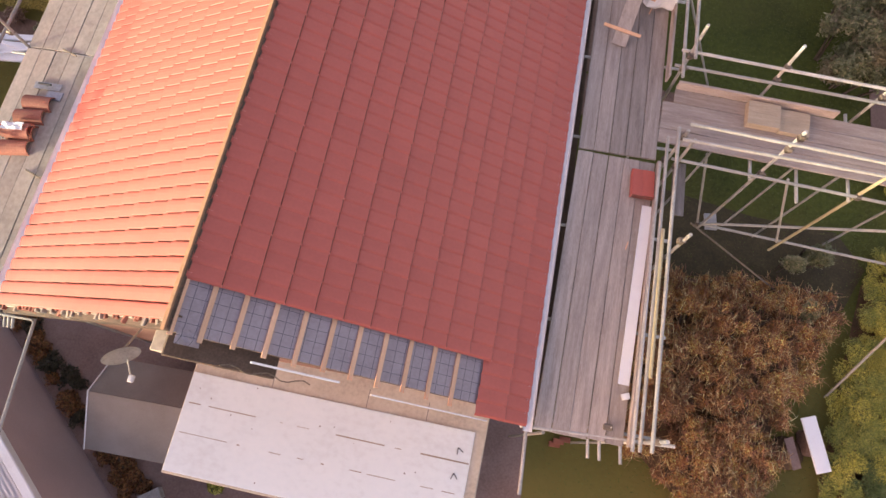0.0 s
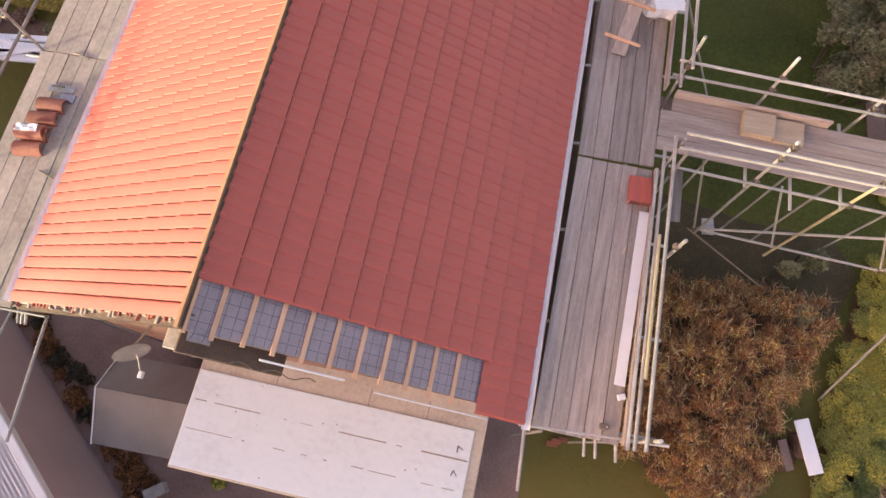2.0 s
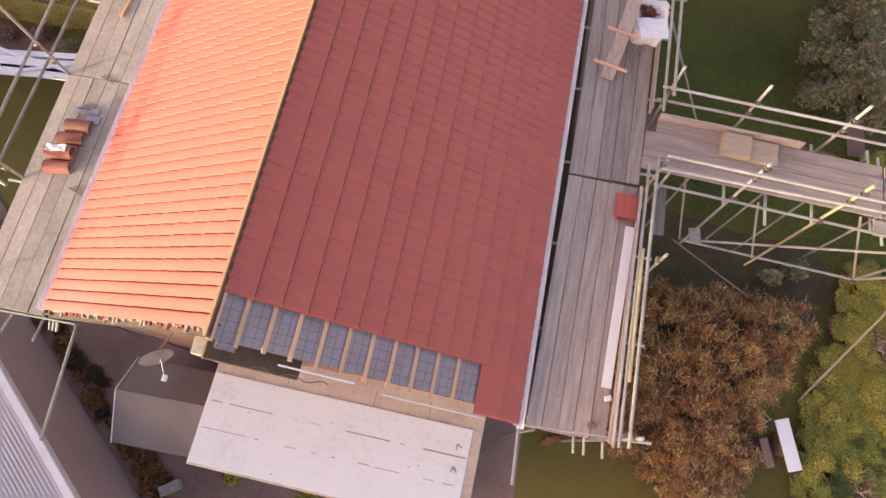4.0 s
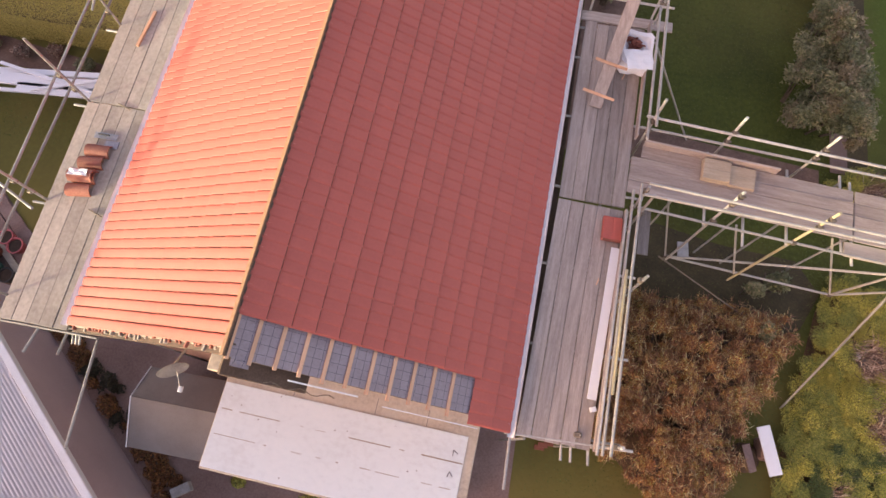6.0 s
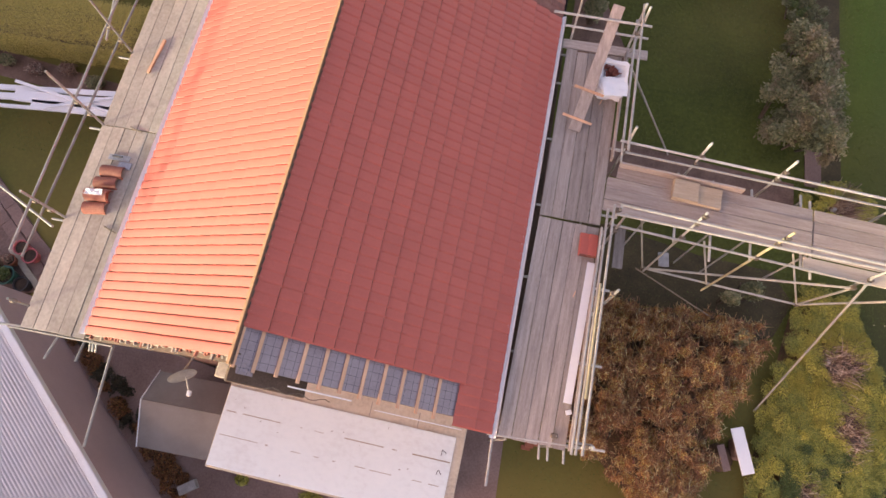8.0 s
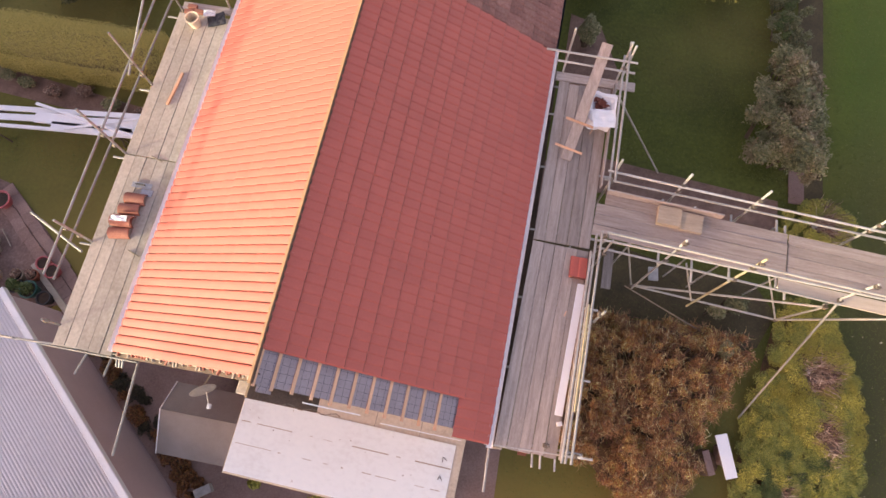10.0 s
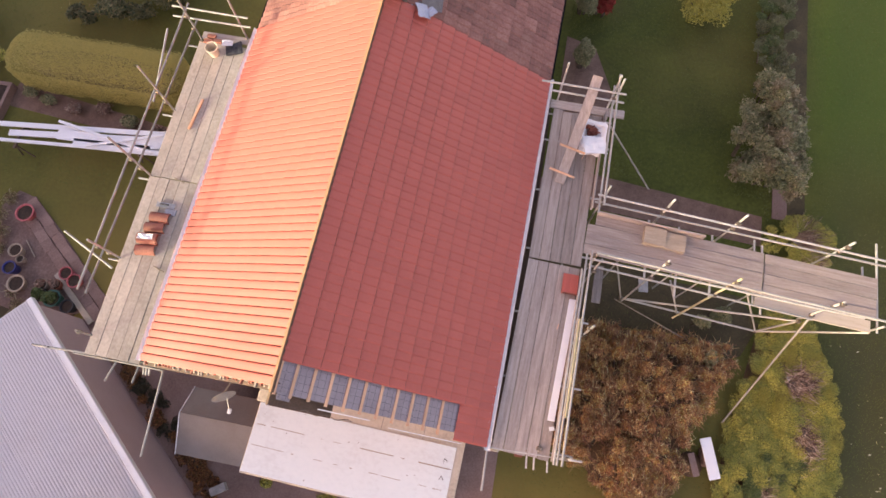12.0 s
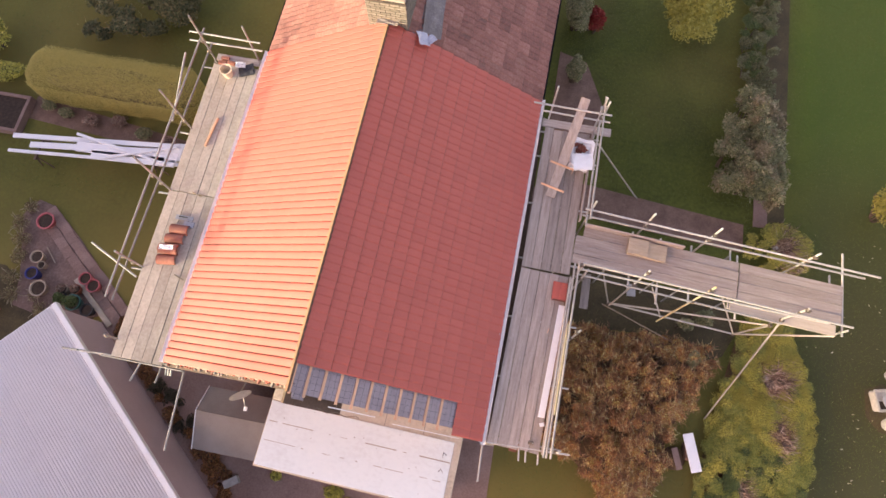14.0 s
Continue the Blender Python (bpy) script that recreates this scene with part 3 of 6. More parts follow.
def tile_mesh(name, material, width=0.30, length=0.425, h=0.012):
    """A double-roll tile: each roll falls away gently to a narrow steep side; front edge, lip and sides; its foot is raised on the course below."""
    wave = [(0, 0.0), (0.04, 0.12), (0.12, 0.72), (0.18, 0.94), (0.27, 1.0), (0.45, 0.86), (0.68, 0.50), (0.87, 0.15)]
    if h > 0.02:
        wave = [(0, 0.0), (0.02, -0.7), (0.06, -0.6), (0.085, 0.2), (0.13, 0.85), (0.20, 1.0), (0.30, 1.0), (0.5, 0.9), (0.72, 0.66), (0.94, 0.40)]
    prof = [((x + d) / 2, p) for d in (0, 1) for x, p in wave] + [(1.0, 0)]
    bm = bmesh.new()
    foot, head, t = 0.054, 0.012, 0.016
    a = [bm.verts.new((x * width, 0, foot + h * p)) for x, p in prof]
    b = [bm.verts.new((x * width, length, head + h * p)) for x, p in prof]
    a2 = [bm.verts.new(v.co) for v in a]
    c = [bm.verts.new((x * width, -0.013, foot + h * p - 0.015)) for x, p in prof]
    c2 = [bm.verts.new(v.co) for v in c]
    e = [bm.verts.new((x * width, 0.004, foot + h * p - 0.036)) for x, p in prof]
    for i in range(len(prof) - 1):
        top = bm.faces.new((a[i], a[i + 1], b[i + 1], b[i]))
        # West grooves take the dark colour, painting the shade between rolls.
        if min(prof[i][1], prof[i + 1][1]) < 0:
            top.material_index = 1
        nose = bm.faces.new((c[i], c[i + 1], a2[i + 1], a2[i]))
        # East noses take it as the shaded gap under each lip.
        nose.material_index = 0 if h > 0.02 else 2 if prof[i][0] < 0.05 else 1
        bm.faces.new((e[i], e[i + 1], c2[i + 1], c2[i]))
    d0, d1 = bm.verts.new((0, length, head - t)), bm.verts.new((width, length, head - t))
    for q in ((c[0], a[0], b[0], d0), (a[-1], c[-1], d1, b[-1])):
        bm.faces.new([bm.verts.new(v.co) for v in q])
    me = finish(name, bm, material)
    for n in ("tile_shade_line", "tile_edge"):
        me.materials.append(M[n] if material == M["tile"] else material)
    return me


def tiles(parent, side, material, cells, width, gauge, y_first, limit, seed, rough=0.0):
    """Lays tiles in courses; cells are (column, course). Those past the limit are joined into one mesh."""
    rng = random.Random(seed)
    frame_m, _ = slope(side)
    h = 0.028 if side == "west" and material == M["tile"] else 0.0155
    me = tile_mesh("tile", material, width + 0.001, h=h)
    top = max(r for c, r in cells)
    short = tile_mesh("tile", material, width + 0.001, gauge + 0.025, h)
    rest = []
    for i, (c, r) in enumerate(cells):
        x = y_first + c * width
        if side == "west":
            x = -(x + width)
        v = r * gauge - 0.03
        m = frame_m @ pose(x + rng.uniform(-1, 1) * 0.002, v + rng.uniform(-1, 1) * (0.003 + rough * 0.01), -0.05 + rng.uniform(0, 1) * (0.003 + rough * 0.006), rng.uniform(-1, 1) * rough, rng.uniform(-1, 1) * (0.12 + rough), rng.uniform(-1, 1) * (0.12 + rough))
        if i < limit:
            ob = new("tile", short if r == top else me)
            ob.parent = parent
            ob.matrix_parent_inverse = Matrix.Translation(-BASE[parent])
            ob.matrix_basis = m
        else:
            rest.append((m, r == top))
    if rest:
        verts, faces = [], []
        for m, is_top in rest:
            src = short if is_top else me
            vs = np.array([v.co for v in src.vertices])
            fs = [tuple(p.vertices) for p in src.polygons]
            k = len(verts)
            mm = np.array(m)
            verts += (vs @ mm[:3, :3].T + mm[:3, 3] - np.array(BASE[parent])).tolist()
            faces += [tuple(j + k for j in f) for f in fs]
        joined = bpy.data.meshes.new("tiles")
        joined.from_pydata(verts, [], faces)
        joined.materials.append(material)
        joined.materials.append(me.materials[1])
        joined.materials.append(me.materials[2])
        one, two = [p.material_index for p in me.polygons], [p.material_index for p in short.polygons]
        joined.polygons.foreach_set("material_index", [i for m, is_top in rest for i in (two if is_top else one)])
        ob = new("tiles", joined)
        ob.parent = parent
        tagged(ob, kind="stuff")


def lead_sheet_on(m, x, v, sx, sv, seed):
    """A curled sheet lying on a slope."""
    bm = bmesh.new()
    bmesh.ops.create_grid(bm, x_segments=8, y_segments=8, size=0.5)
    for q in bm.verts:
        p = q.co.copy()
        q.co = Vector((x + p.x * sx, v + p.y * sv, -0.05 + 0.12 * max(0, -p.x) ** 2 * 2 + 0.02 * noise.noise((p.x * 4 + seed, p.y * 4, 0.3))))
    bmesh.ops.solidify(bm, geom=bm.faces[:], thickness=0.004)
    bmesh.ops.transform(bm, matrix=m, verts=bm.verts)
    return bm


# membrane and battens at the open verge
em, el = slope("east")
wm, wl = slope("west")


def on_slope(m, lo, hi, bevel=0.0):
    return box(bmesh.new(), lo, hi, bevel, m)


GE, GW = el / 13, wl / 12
part("membrane", on_slope(em, (0.73, 0.55, -0.072), (1.75, el - 0.02, -0.060)), M["membrane"], house, "grey-blue breather membrane with a printed grid")
for k in range(11):
    v = 1.065 + 0.329 * k if k < 10 else el - 0.07
    part("batten", on_slope(em, (0.605 + 0.018 * v + 0.01 * (k % 3), v, -0.0595), (1.45, v + 0.054, -0.034), 0.003), M["batten"], house)
part("ridge_batten", on_slope(wm, (-9.0, wl - 0.055, 0.012), (-0.72, wl + 0.015, 0.036), 0.004), M["ridge_batten"], house, "new orange timber batten along the open ridge")
# Dark strip added as the ridge's thin shade line; also closes a sun leak.
part("ridge_board", on_slope(em, (0.74, el - 0.015, -0.04), (9.05, el + 0.008, -0.01), 0.003), M["darkwood"], house)
part("ridge_board", boxes(((RX - 0.015, 0.72, RZ - 0.12), (RX + 0.015, 9.05, RZ - 0.03))), M["darkwood"], house)
part("bargeboard", on_slope(em, (0.735, 0.1, -0.26), (0.755, el, -0.075)), M["darkwood"], house)
part("bargeboard", on_slope(wm, (-0.90, 0.1, -0.26), (-0.88, wl, -0.075)), M["darkwood"], house)

# small clip ends below the ridge on the east slope
clip = finish("clip", boxes(((-0.003, -0.022, 0), (0.003, 0.022, 0.005))), M["tile_edge"])
for k in [k for k in range(45) if k * 7 % 5 not in (1,)]:
    ob = new("tile_clip", clip)
    ob.parent = roof
    ob.matrix_parent_inverse = Matrix.Translation(-BASE[roof])
    ob.matrix_basis = em @ pose(1.33 + k * 0.171, el - 0.045, 0.016, 0, 0, 0)
# verge: mortar, white trims, boxed purlin ends, vent pipe and loose cable
rv = random.Random(23)
stubs = [finish("stub", boxes(((-0.022, -0.03 - d, -0.05), (0.022, 0.05, 0.02)), bevel=0.006), M[m]) for d, m in ((0.0, "mortar"), (0.03, "mortar"), (0.01, "ridge_tile"), (0.02, "ridge_tile"))]
for k in range(40):
    if rv.random() < 0.25:
        continue
    ob = new("verge_stub", rv.choice(stubs))
    ob.parent = roof
    ob.matrix_parent_inverse = Matrix.Translation(-BASE[roof])
    ob.matrix_basis = wm @ pose(-0.835 + rv.uniform(-0.02, 0.03), 0.12 + k * 0.1 + rv.uniform(-0.03, 0.03), -0.055 + rv.uniform(-0.02, 0.01), 0, rv.uniform(-12, 12), 90 + rv.uniform(-25, 25))
part("verge_mortar", on_slope(wm, (-0.86, 0.05, -0.11), (-0.82, wl - 0.05, -0.06), 0.008), M["mortar"], house, "rough mortar bedding under the verge")
part("bargeboard", on_slope(em, (0.60, 2.5, -0.12), (0.622, 3.5, -0.075), 0.003), M["upvc"], house, "loose white plastic trim length")
part("bargeboard", on_slope(em, (0.545, 0.5, -0.12), (0.562, 2.1, -0.08), 0.003), M["upvc"], house, "loose white plastic trim length")
part("box_end", boxes(((-2.84, 0.54, 6.62), (-2.62, 0.93, 6.80)), bevel=0.012), M["rim"], house, "pale boxed end at the gable")
part("box_end", boxes(((-2.58, 0.51, 6.58), (-2.37, 0.93, 6.76)), bevel=0.012), M["rim"], house, "pale boxed end at the gable")
# Dark box in place of the shaded open cavity under the verge.
part("soffit_box", on_slope(em, (0.50, el - 1.22, -0.44), (0.94, el - 0.05, -0.30), 0.01), M["darkwood"], house, "dark box standing in for the open gap under the verge")
part("membrane_flap", lead_sheet_on(em, 0.70, el - 0.22, 0.16, 0.24, 17), M["membrane"], house, "loose curled membrane edge")
part("vent_pipe", lathe([(0.036, 0), (0.036, 0.12), (0.042, 0.12), (0.042, 0.14), (0.022, 0.14), (0.022, 0.05)], (-2.27, 0.59, 6.72), 14), M["upvc"], house, "round pale pipe end")


def cable(points, r=0.008):
    bm = bmesh.new()
    for p, q in zip(points, points[1:]):
        p, q = Vector(p), Vector(q)
        mm = Matrix.Translation((p + q) / 2) @ (q - p).to_track_quat("Z", "Y").to_matrix().to_4x4()
        bmesh.ops.create_cone(bm, cap_ends=True, segments=6, radius1=r, radius2=r, depth=(q - p).length * 1.08, matrix=mm)
    return bm


part("cable", cable([(-2.02 + 0.07 * k, 0.52 + 0.03 * math.sin(k * 1.3), 6.86 - 0.0435 * k + 0.012 * math.cos(k * 1.5)) for k in range(13)], 0.007), M["coupler"], house, "loose looped grey cable")

# ---- flat-roofed extension at the gable ----
ext = thing("extension", (-1.45, -0.5, 0), "single-storey extension with a white-coated flat roof", "extension")
ext.matrix_basis = Matrix.Translation((-3.9, 0.55, 0)) @ pose(0, 0, 0, 0, 0, -1.9) @ Matrix.Translation((2.45, -1.05, 0))
part("wall", boxes(((-3.8, -0.95, 0), (0.9, 0.94, 2.9))), M["render"], ext)
part("roof_edge", boxes(((-3.95, -1.06, 2.9), (1.0, 1.12, 3.08)), bevel=0.015), M["rim"], ext, "stained beige felt roof edge")
rlap = random.Random(6)
for y in (-0.42, 0.05):
    x = -3.85
    while x < 0.7:
        L = rlap.choice((0.05, 0.1, 0.2, 0.45, 0.8))
        part("felt_lap", boxes(((x, y + rlap.uniform(-0.006, 0.006), 3.0995), (min(x + L, 0.8), y + rlap.uniform(0.007, 0.02), 3.1012))), M["mortar"], ext)
        x += L + rlap.uniform(0.05, 0.5)
for x in (-2.6, -1.0, 0.0):
    part("felt_seam", boxes(((x, 0.56, 3.0795), (x + 0.012, 0.86, 3.0815))), M["felt"], ext)
rdirt = random.Random(3)
for k in range(14):
    x, y, r = rdirt.uniform(-3.8, 0.75), rdirt.uniform(-0.95, 0.55), rdirt.uniform(0.005, 0.014)
    part("dirt_spot", lathe([(r, 3.1003), (r * 0.8, 3.1015 + 0.0005)], (x, y, 0), 7), M["felt"], ext)
for x, y, rz in ((0.62, 0.22, 30), (0.61, -0.17, 10)):
    bm = tubes(((-0.05, -0.04, 0.008), (0.0, 0.05, 0.008)), ((0.0, 0.05, 0.008), (0.05, -0.04, 0.008)), r=0.006, n=5)
    bmesh.ops.transform(bm, matrix=pose(x, y, 3.10, 0, 0, rz), verts=bm.verts)
    part("hook", bm, M["black"], ext, "small dark metal hook")
part("coating", boxes(((-3.93, -1.02, 3.075), (0.82, 0.55, 3.10)), bevel=0.006), M["coating"], ext, "white reflective roof coating with dirt streaks")

# ---- garden shed ----
shed = thing("shed", (-5.1, -0.25, 0), "low shed with grey felt pitched roof", "shed")
part("wall", boxes(((-6.1, -0.95, 0), (-4.0, 0.5, 1.5))), M["darkwood"], shed)


def shed_roof():
    bm = bmesh.new()
    for y0, y1, z0, z1 in ((-0.08, -1.1, 2.0, 1.5), (-0.08, 0.6, 2.0, 1.55)):
        pts = [(y0, z0), (y1, z1), (y1, z1 - 0.04), (y0, z0 - 0.04)]
        a = [bm.verts.new((-6.22, y, z)) for y, z in pts]
        b = [bm.verts.new((-3.96, y, z)) for y, z in pts]
        bm.faces.new(a)
        bm.faces.new(b[::-1])
        for i in range(4):
            bm.faces.new((a[i], b[i], b[(i + 1) % 4], a[(i + 1) % 4]))
    bmesh.ops.recalc_face_normals(bm, faces=bm.faces)
    return bm


part("roof", shed_roof(), M["felt"], shed, "mineral felt in wide strips")
for y0, z0, y1, z1 in ((-0.08, 2.01, -1.11, 1.51), (-0.08, 2.01, 0.61, 1.56)):
    part("bargeboard", tubes(((-6.235, y0, z0), (-6.235, y1, z1)), r=0.016, n=4), M["upvc"], shed, "pale trim strip")
part("felt_seam", tubes(((-6.2, -0.08, 2.003), (-3.98, -0.08, 2.003)), r=0.006, n=4), M["felt_seam"], shed)

# ---- garage with pale slate roof ----
GA, GB = Vector((-10.86, 1.90, 0)), Vector((-6.0, -2.23, 0))
gd = (GB - GA).normalized()
gn = Vector((gd.y, -gd.x, 0))
if gn.x > 0:
    gn = -gn
GM = Matrix((gd, gn, Vector((0, 0, 1)))).transposed().to_4x4()
GM = Matrix.Translation(GA) @ GM
GLEN, GWID, GZ = 9.5, 4.3, 2.3
garage = thing("garage", GM @ Vector((GLEN / 2, GWID / 2, 0)), "rendered garage with a pale corrugated sheet roof", "garage")


def local(bm, m):
    bmesh.ops.transform(bm, matrix=m, verts=bm.verts)
    bmesh.ops.recalc_face_normals(bm, faces=bm.faces)
    return bm


part("wall", local(boxes(((0.03, 0.0, 0), (GLEN - 0.1, GWID, GZ - 0.05))), GM), M["garage_wall"], garage)


def corrugated(y0, y1, z, pitch=0.076, depth=0.0045):
    """A sheet whose corrugations run along the building."""
    bm = bmesh.new()
    n = int((y1 - y0) / pitch * 8)
    rows = []
    for x in (-0.08, GLEN):
        rows.append([bm.verts.new((x, y0 + (y1 - y0) * i / n, z + depth * math.cos(2 * math.pi * i / 8))) for i in range(n + 1)])
    for i in range(n):
        bm.faces.new((rows[0][i], rows[0][i + 1], rows[1][i + 1], rows[1][i]))
    bmesh.ops.solidify(bm, geom=bm.faces[:], thickness=0.012)
    return local(bm, GM)


part("roof_sheet", corrugated(0.04, 2.05, GZ + 0.03), M["sheet"], garage, "pale lavender corrugated roof sheet")
part("roof_sheet", corrugated(2.0, 4.28, GZ + 0.0), M["sheet"], garage, "pale lavender corrugated roof sheet")
part("verge_trim", local(boxes(((-0.1, -0.08, GZ - 0.10), (GLEN, 0.085, GZ + 0.075)), bevel=0.015), GM), M["upvc"], garage, "white verge trim")
part("verge_trim", local(boxes(((-0.1, GWID - 0.06, GZ - 0.10), (GLEN, GWID + 0.12, GZ + 0.075)), bevel=0.015), GM), M["upvc"], garage, "white verge trim")
part("end_trim", local(boxes(((-0.11, 0.12, GZ - 0.10), (-0.07, GWID - 0.06, GZ + 0.02)), bevel=0.006), GM), M["upvc"], garage, "white end trim")

# ---- unseen house row added south-west to keep the low sun off the gardens ----
TD = Vector((0.10, -0.995, 0))
TM = Matrix.Translation((-5.95 - 0.83 * 26, 0.95 - 0.56 * 26, 0)) @ Matrix((TD, Vector((0.995, 0.10, 0)), Vector((0, 0, 1)))).transposed().to_4x4()
TZ = 4.68 + 26 * math.tan(radians(SUN_EL))
terrace = thing("terrace", TM.translation, "unseen long house shape added to keep the low sun off", "house")


def sun_block_roof():
    bm = bmesh.new()
    pts = [(-4.4, TZ - 3.4), (0, TZ), (4.4, TZ - 3.4), (4.4, TZ - 3.6), (0, TZ - 0.25), (-4.4, TZ - 3.6)]
    a = [bm.verts.new((-42, y, z)) for y, z in pts]
    c = [bm.verts.new((30, y, z)) for y, z in pts]
    for i in range(6):
        bm.faces.new((a[i], a[(i + 1) % 6], c[(i + 1) % 6], c[i]))
    for r in (a, c):
        bm.faces.new((r[0], r[1], r[4], r[5]))
        bm.faces.new((r[1], r[2], r[3], r[4]))
    return local(bm, TM)


part("roof", sun_block_roof(), M["old_tile"], terrace)
# Raised block, added to shade the east deck and the walkway's far end.
part("attic_storey", local(boxes(((2.35, -1.5, TZ - 1.1), (8.2, 1.5, TZ + 2.9)), bevel=0.05), TM), M["render"], terrace)
part("wall", local(boxes(((-41.6, -4, 0), (29.6, 4, TZ - 3.3))), TM), M["render"], terrace)
for k in range(14):
    for z in (0.9, 3.5):
        x = -39 + k * 5.0
        win = part("window", local(boxes(((x, 4.002, z), (x + 1.4, 4.05, z + 1.2)), bevel=0.01), TM), M["upvc"], terrace)
        part("pane", local(boxes(((x + 0.08, 4.04, z + 0.08), (x + 1.32, 4.06, z + 1.12))), TM), M["black"], win)

# ---- chimney ----
chimney = turned(thing("chimney", (-2.36, 9.6, 6.6), "buff brick chimney stack with cement top", "chimney"))
CX0, CX1, CY0, CY1, CZ0, CZ1 = -2.97, -2.03, 9.12, 10.1, 6.55, 7.95
part("core", boxes(((CX0 + 0.016, CY0 + 0.016, CZ0), (CX1 - 0.016, CY1 - 0.016, CZ1))), M["joint"], chimney, "recessed mortar joints")
part("cement_top", boxes(((CX0 + 0.02, CY0 + 0.02, CZ1), (CX1 - 0.02, CY1 - 0.02, CZ1 + 0.05)), bevel=0.02), M["mortar"], chimney, "sloped cement flaunching")
part("flue_pot", lathe([(0.15, 0), (0.14, 0.05), (0.12, 0.2), (0.13, 0.22), (0.10, 0.22), (0.10, 0.1)], (-2.5, 9.75, CZ1 + 0.04), 16), M["terracotta"], chimney)
rngc = random.Random(5)
bricks = {}
for r in range(int((CZ1 - CZ0) / 0.075)):
    z = CZ0 + r * 0.075
    for face in ("s", "e", "w"):
        span = (CX1 - CX0) if face == "s" else (CY1 - CY0)
        n, off = 4, (r % 2) * 0.11
        edges = [0] + [off + i * 0.225 for i in range(0 if off else 1, n + 2) if 0.05 < off + i * 0.225 < span - 0.05] + [span]
        for a, b in zip(edges, edges[1:]):
            key = round(b - a, 3)
            if key not in bricks:
                bricks[key] = finish("brick", boxes(((0.009, 0, 0.009), (key - 0.009, 0.03, 0.064)), bevel=0.004), M["buff"])
            ob = new("brick", bricks[key])
            ob.parent = chimney
            ob.matrix_parent_inverse = Matrix.Translation(-BASE[chimney])
            j = rngc.uniform(-0.002, 0.003)
            if face == "s":
                ob.matrix_basis = pose(CX0 + a, CY0 - j, z)
            elif face == "e":
                ob.matrix_basis = pose(CX1 + j, CY0 + a, z, 0, 0, 90)
            else:
                ob.matrix_basis = pose(CX0 - j, CY0 + b, z, 0, 0, -90)


def lead_sheet(cx, cy, cz, sx, sy, seed, nx=10, ny=10, tilt=None):
    rng = random.Random(seed)
    bm = bmesh.new()
    bmesh.ops.create_grid(bm, x_segments=nx, y_segments=ny, size=0.5)
    for v in bm.verts:
        p = v.co.copy()
        v.co = Vector((p.x * sx, p.y * sy, 0.03 * noise.noise((p.x * 4 + seed, p.y * 4, 0.3)) + 0.012))
    r = bmesh.ops.solidify(bm, geom=bm.faces[:], thickness=0.006)
    bmesh.ops.transform(bm, matrix=Matrix.Translation((cx, cy, cz)) @ (tilt or Matrix()), verts=bm.verts)
    return bm


et = em.to_3x3().to_4x4()
part("flashing", lead_sheet(-1.86, 9.6, 6.98, 0.95, 0.22, 2, tilt=et), M["lead_dull"], chimney, "dull grey lead soaker beside the stack")
part("flashing", lead_sheet(-1.67, 9.06, 6.99, 0.36, 0.30, 7, tilt=et @ pose(0, 0, 0, 8, 10, 25)), M["lead_bright"], chimney, "loose grey lead flashing")
part("flashing", lead_sheet(-1.58, 9.85, 6.87, 1.15, 0.5, 12, tilt=et @ pose(0, 0, 0, 0, 0, 6)), M["lead_dull"], chimney, "dull grey lead sheet dressed over the tiles")
part("flashing", lead_sheet(-1.50, 9.13, 6.92, 0.20, 0.22, 14, tilt=et @ pose(0, 0, 0, -14, 22, 50)), M["lead_bright"], chimney, "crumpled corner of new lead")
part("flashing", lead_sheet(-2.48, 9.04, 7.39, 0.5, 0.13, 9), M["felt"], chimney, "torn felt and mortar at the stack's foot")

# ---- scaffolding ----
DECK = 5.05
rs = random.Random(11)
BOARD_MESH = {}


def board(parent, x0, x1, y0, y1, z=DECK, along="y", material=None, m=Matrix(), label=""):
    """A scaffold board with metal end bands."""
    L, W = (y1 - y0, x1 - x0) if along == "y" else (x1 - x0, y1 - y0)
    mat_ = material or (M["board"] if along == "y" else M["board_x"])
    key = (round(L, 2), round(W, 3), along, mat_.name)
    if key not in BOARD_MESH:
        bm = boxes(((-W / 2, -L / 2, -0.038), (W / 2, L / 2, 0)), bevel=0.005) if along == "y" else boxes(((-L / 2, -W / 2, -0.038), (L / 2, W / 2, 0)), bevel=0.005)
        BOARD_MESH[key] = finish("board", bm, mat_)
    ob = new("board", BOARD_MESH[key])
    ob.parent = parent
    ob.matrix_parent_inverse = Matrix.Translation(-BASE[parent])
    ob.matrix_basis = m @ pose((x0 + x1) / 2, (y0 + y1) / 2, z + rs.uniform(-0.004, 0.004), rs.uniform(-0.1, 0.1), rs.uniform(-0.4, 0.4), rs.uniform(-0.15, 0.15))
    return tagged(ob, label)


def tube(parent, p, q, name="tube", material=None, label="", r=0.024):
    return part(name, tubes((p, q), r=r, n=10), material or M["tube" if parent == east else "tube_dull"], parent, label)


def coupler(parent, p, rz=0):
    bm = boxes(((-0.042, -0.042, -0.045), (0.042, 0.042, 0.045)), bevel=0.012)
    box(bm, (0.03, -0.015, -0.012), (0.075, 0.015, 0.012), 0.004)
    bmesh.ops.transform(bm, matrix=pose(*p, 0, 0, rz), verts=bm.verts)
    return part("coupler", bm, M["coupler"], parent)


east = thing("scaffold", (2.2, 4.7, 0), "tube scaffold with a boarded deck and walkway east of the roof", "scaffold")
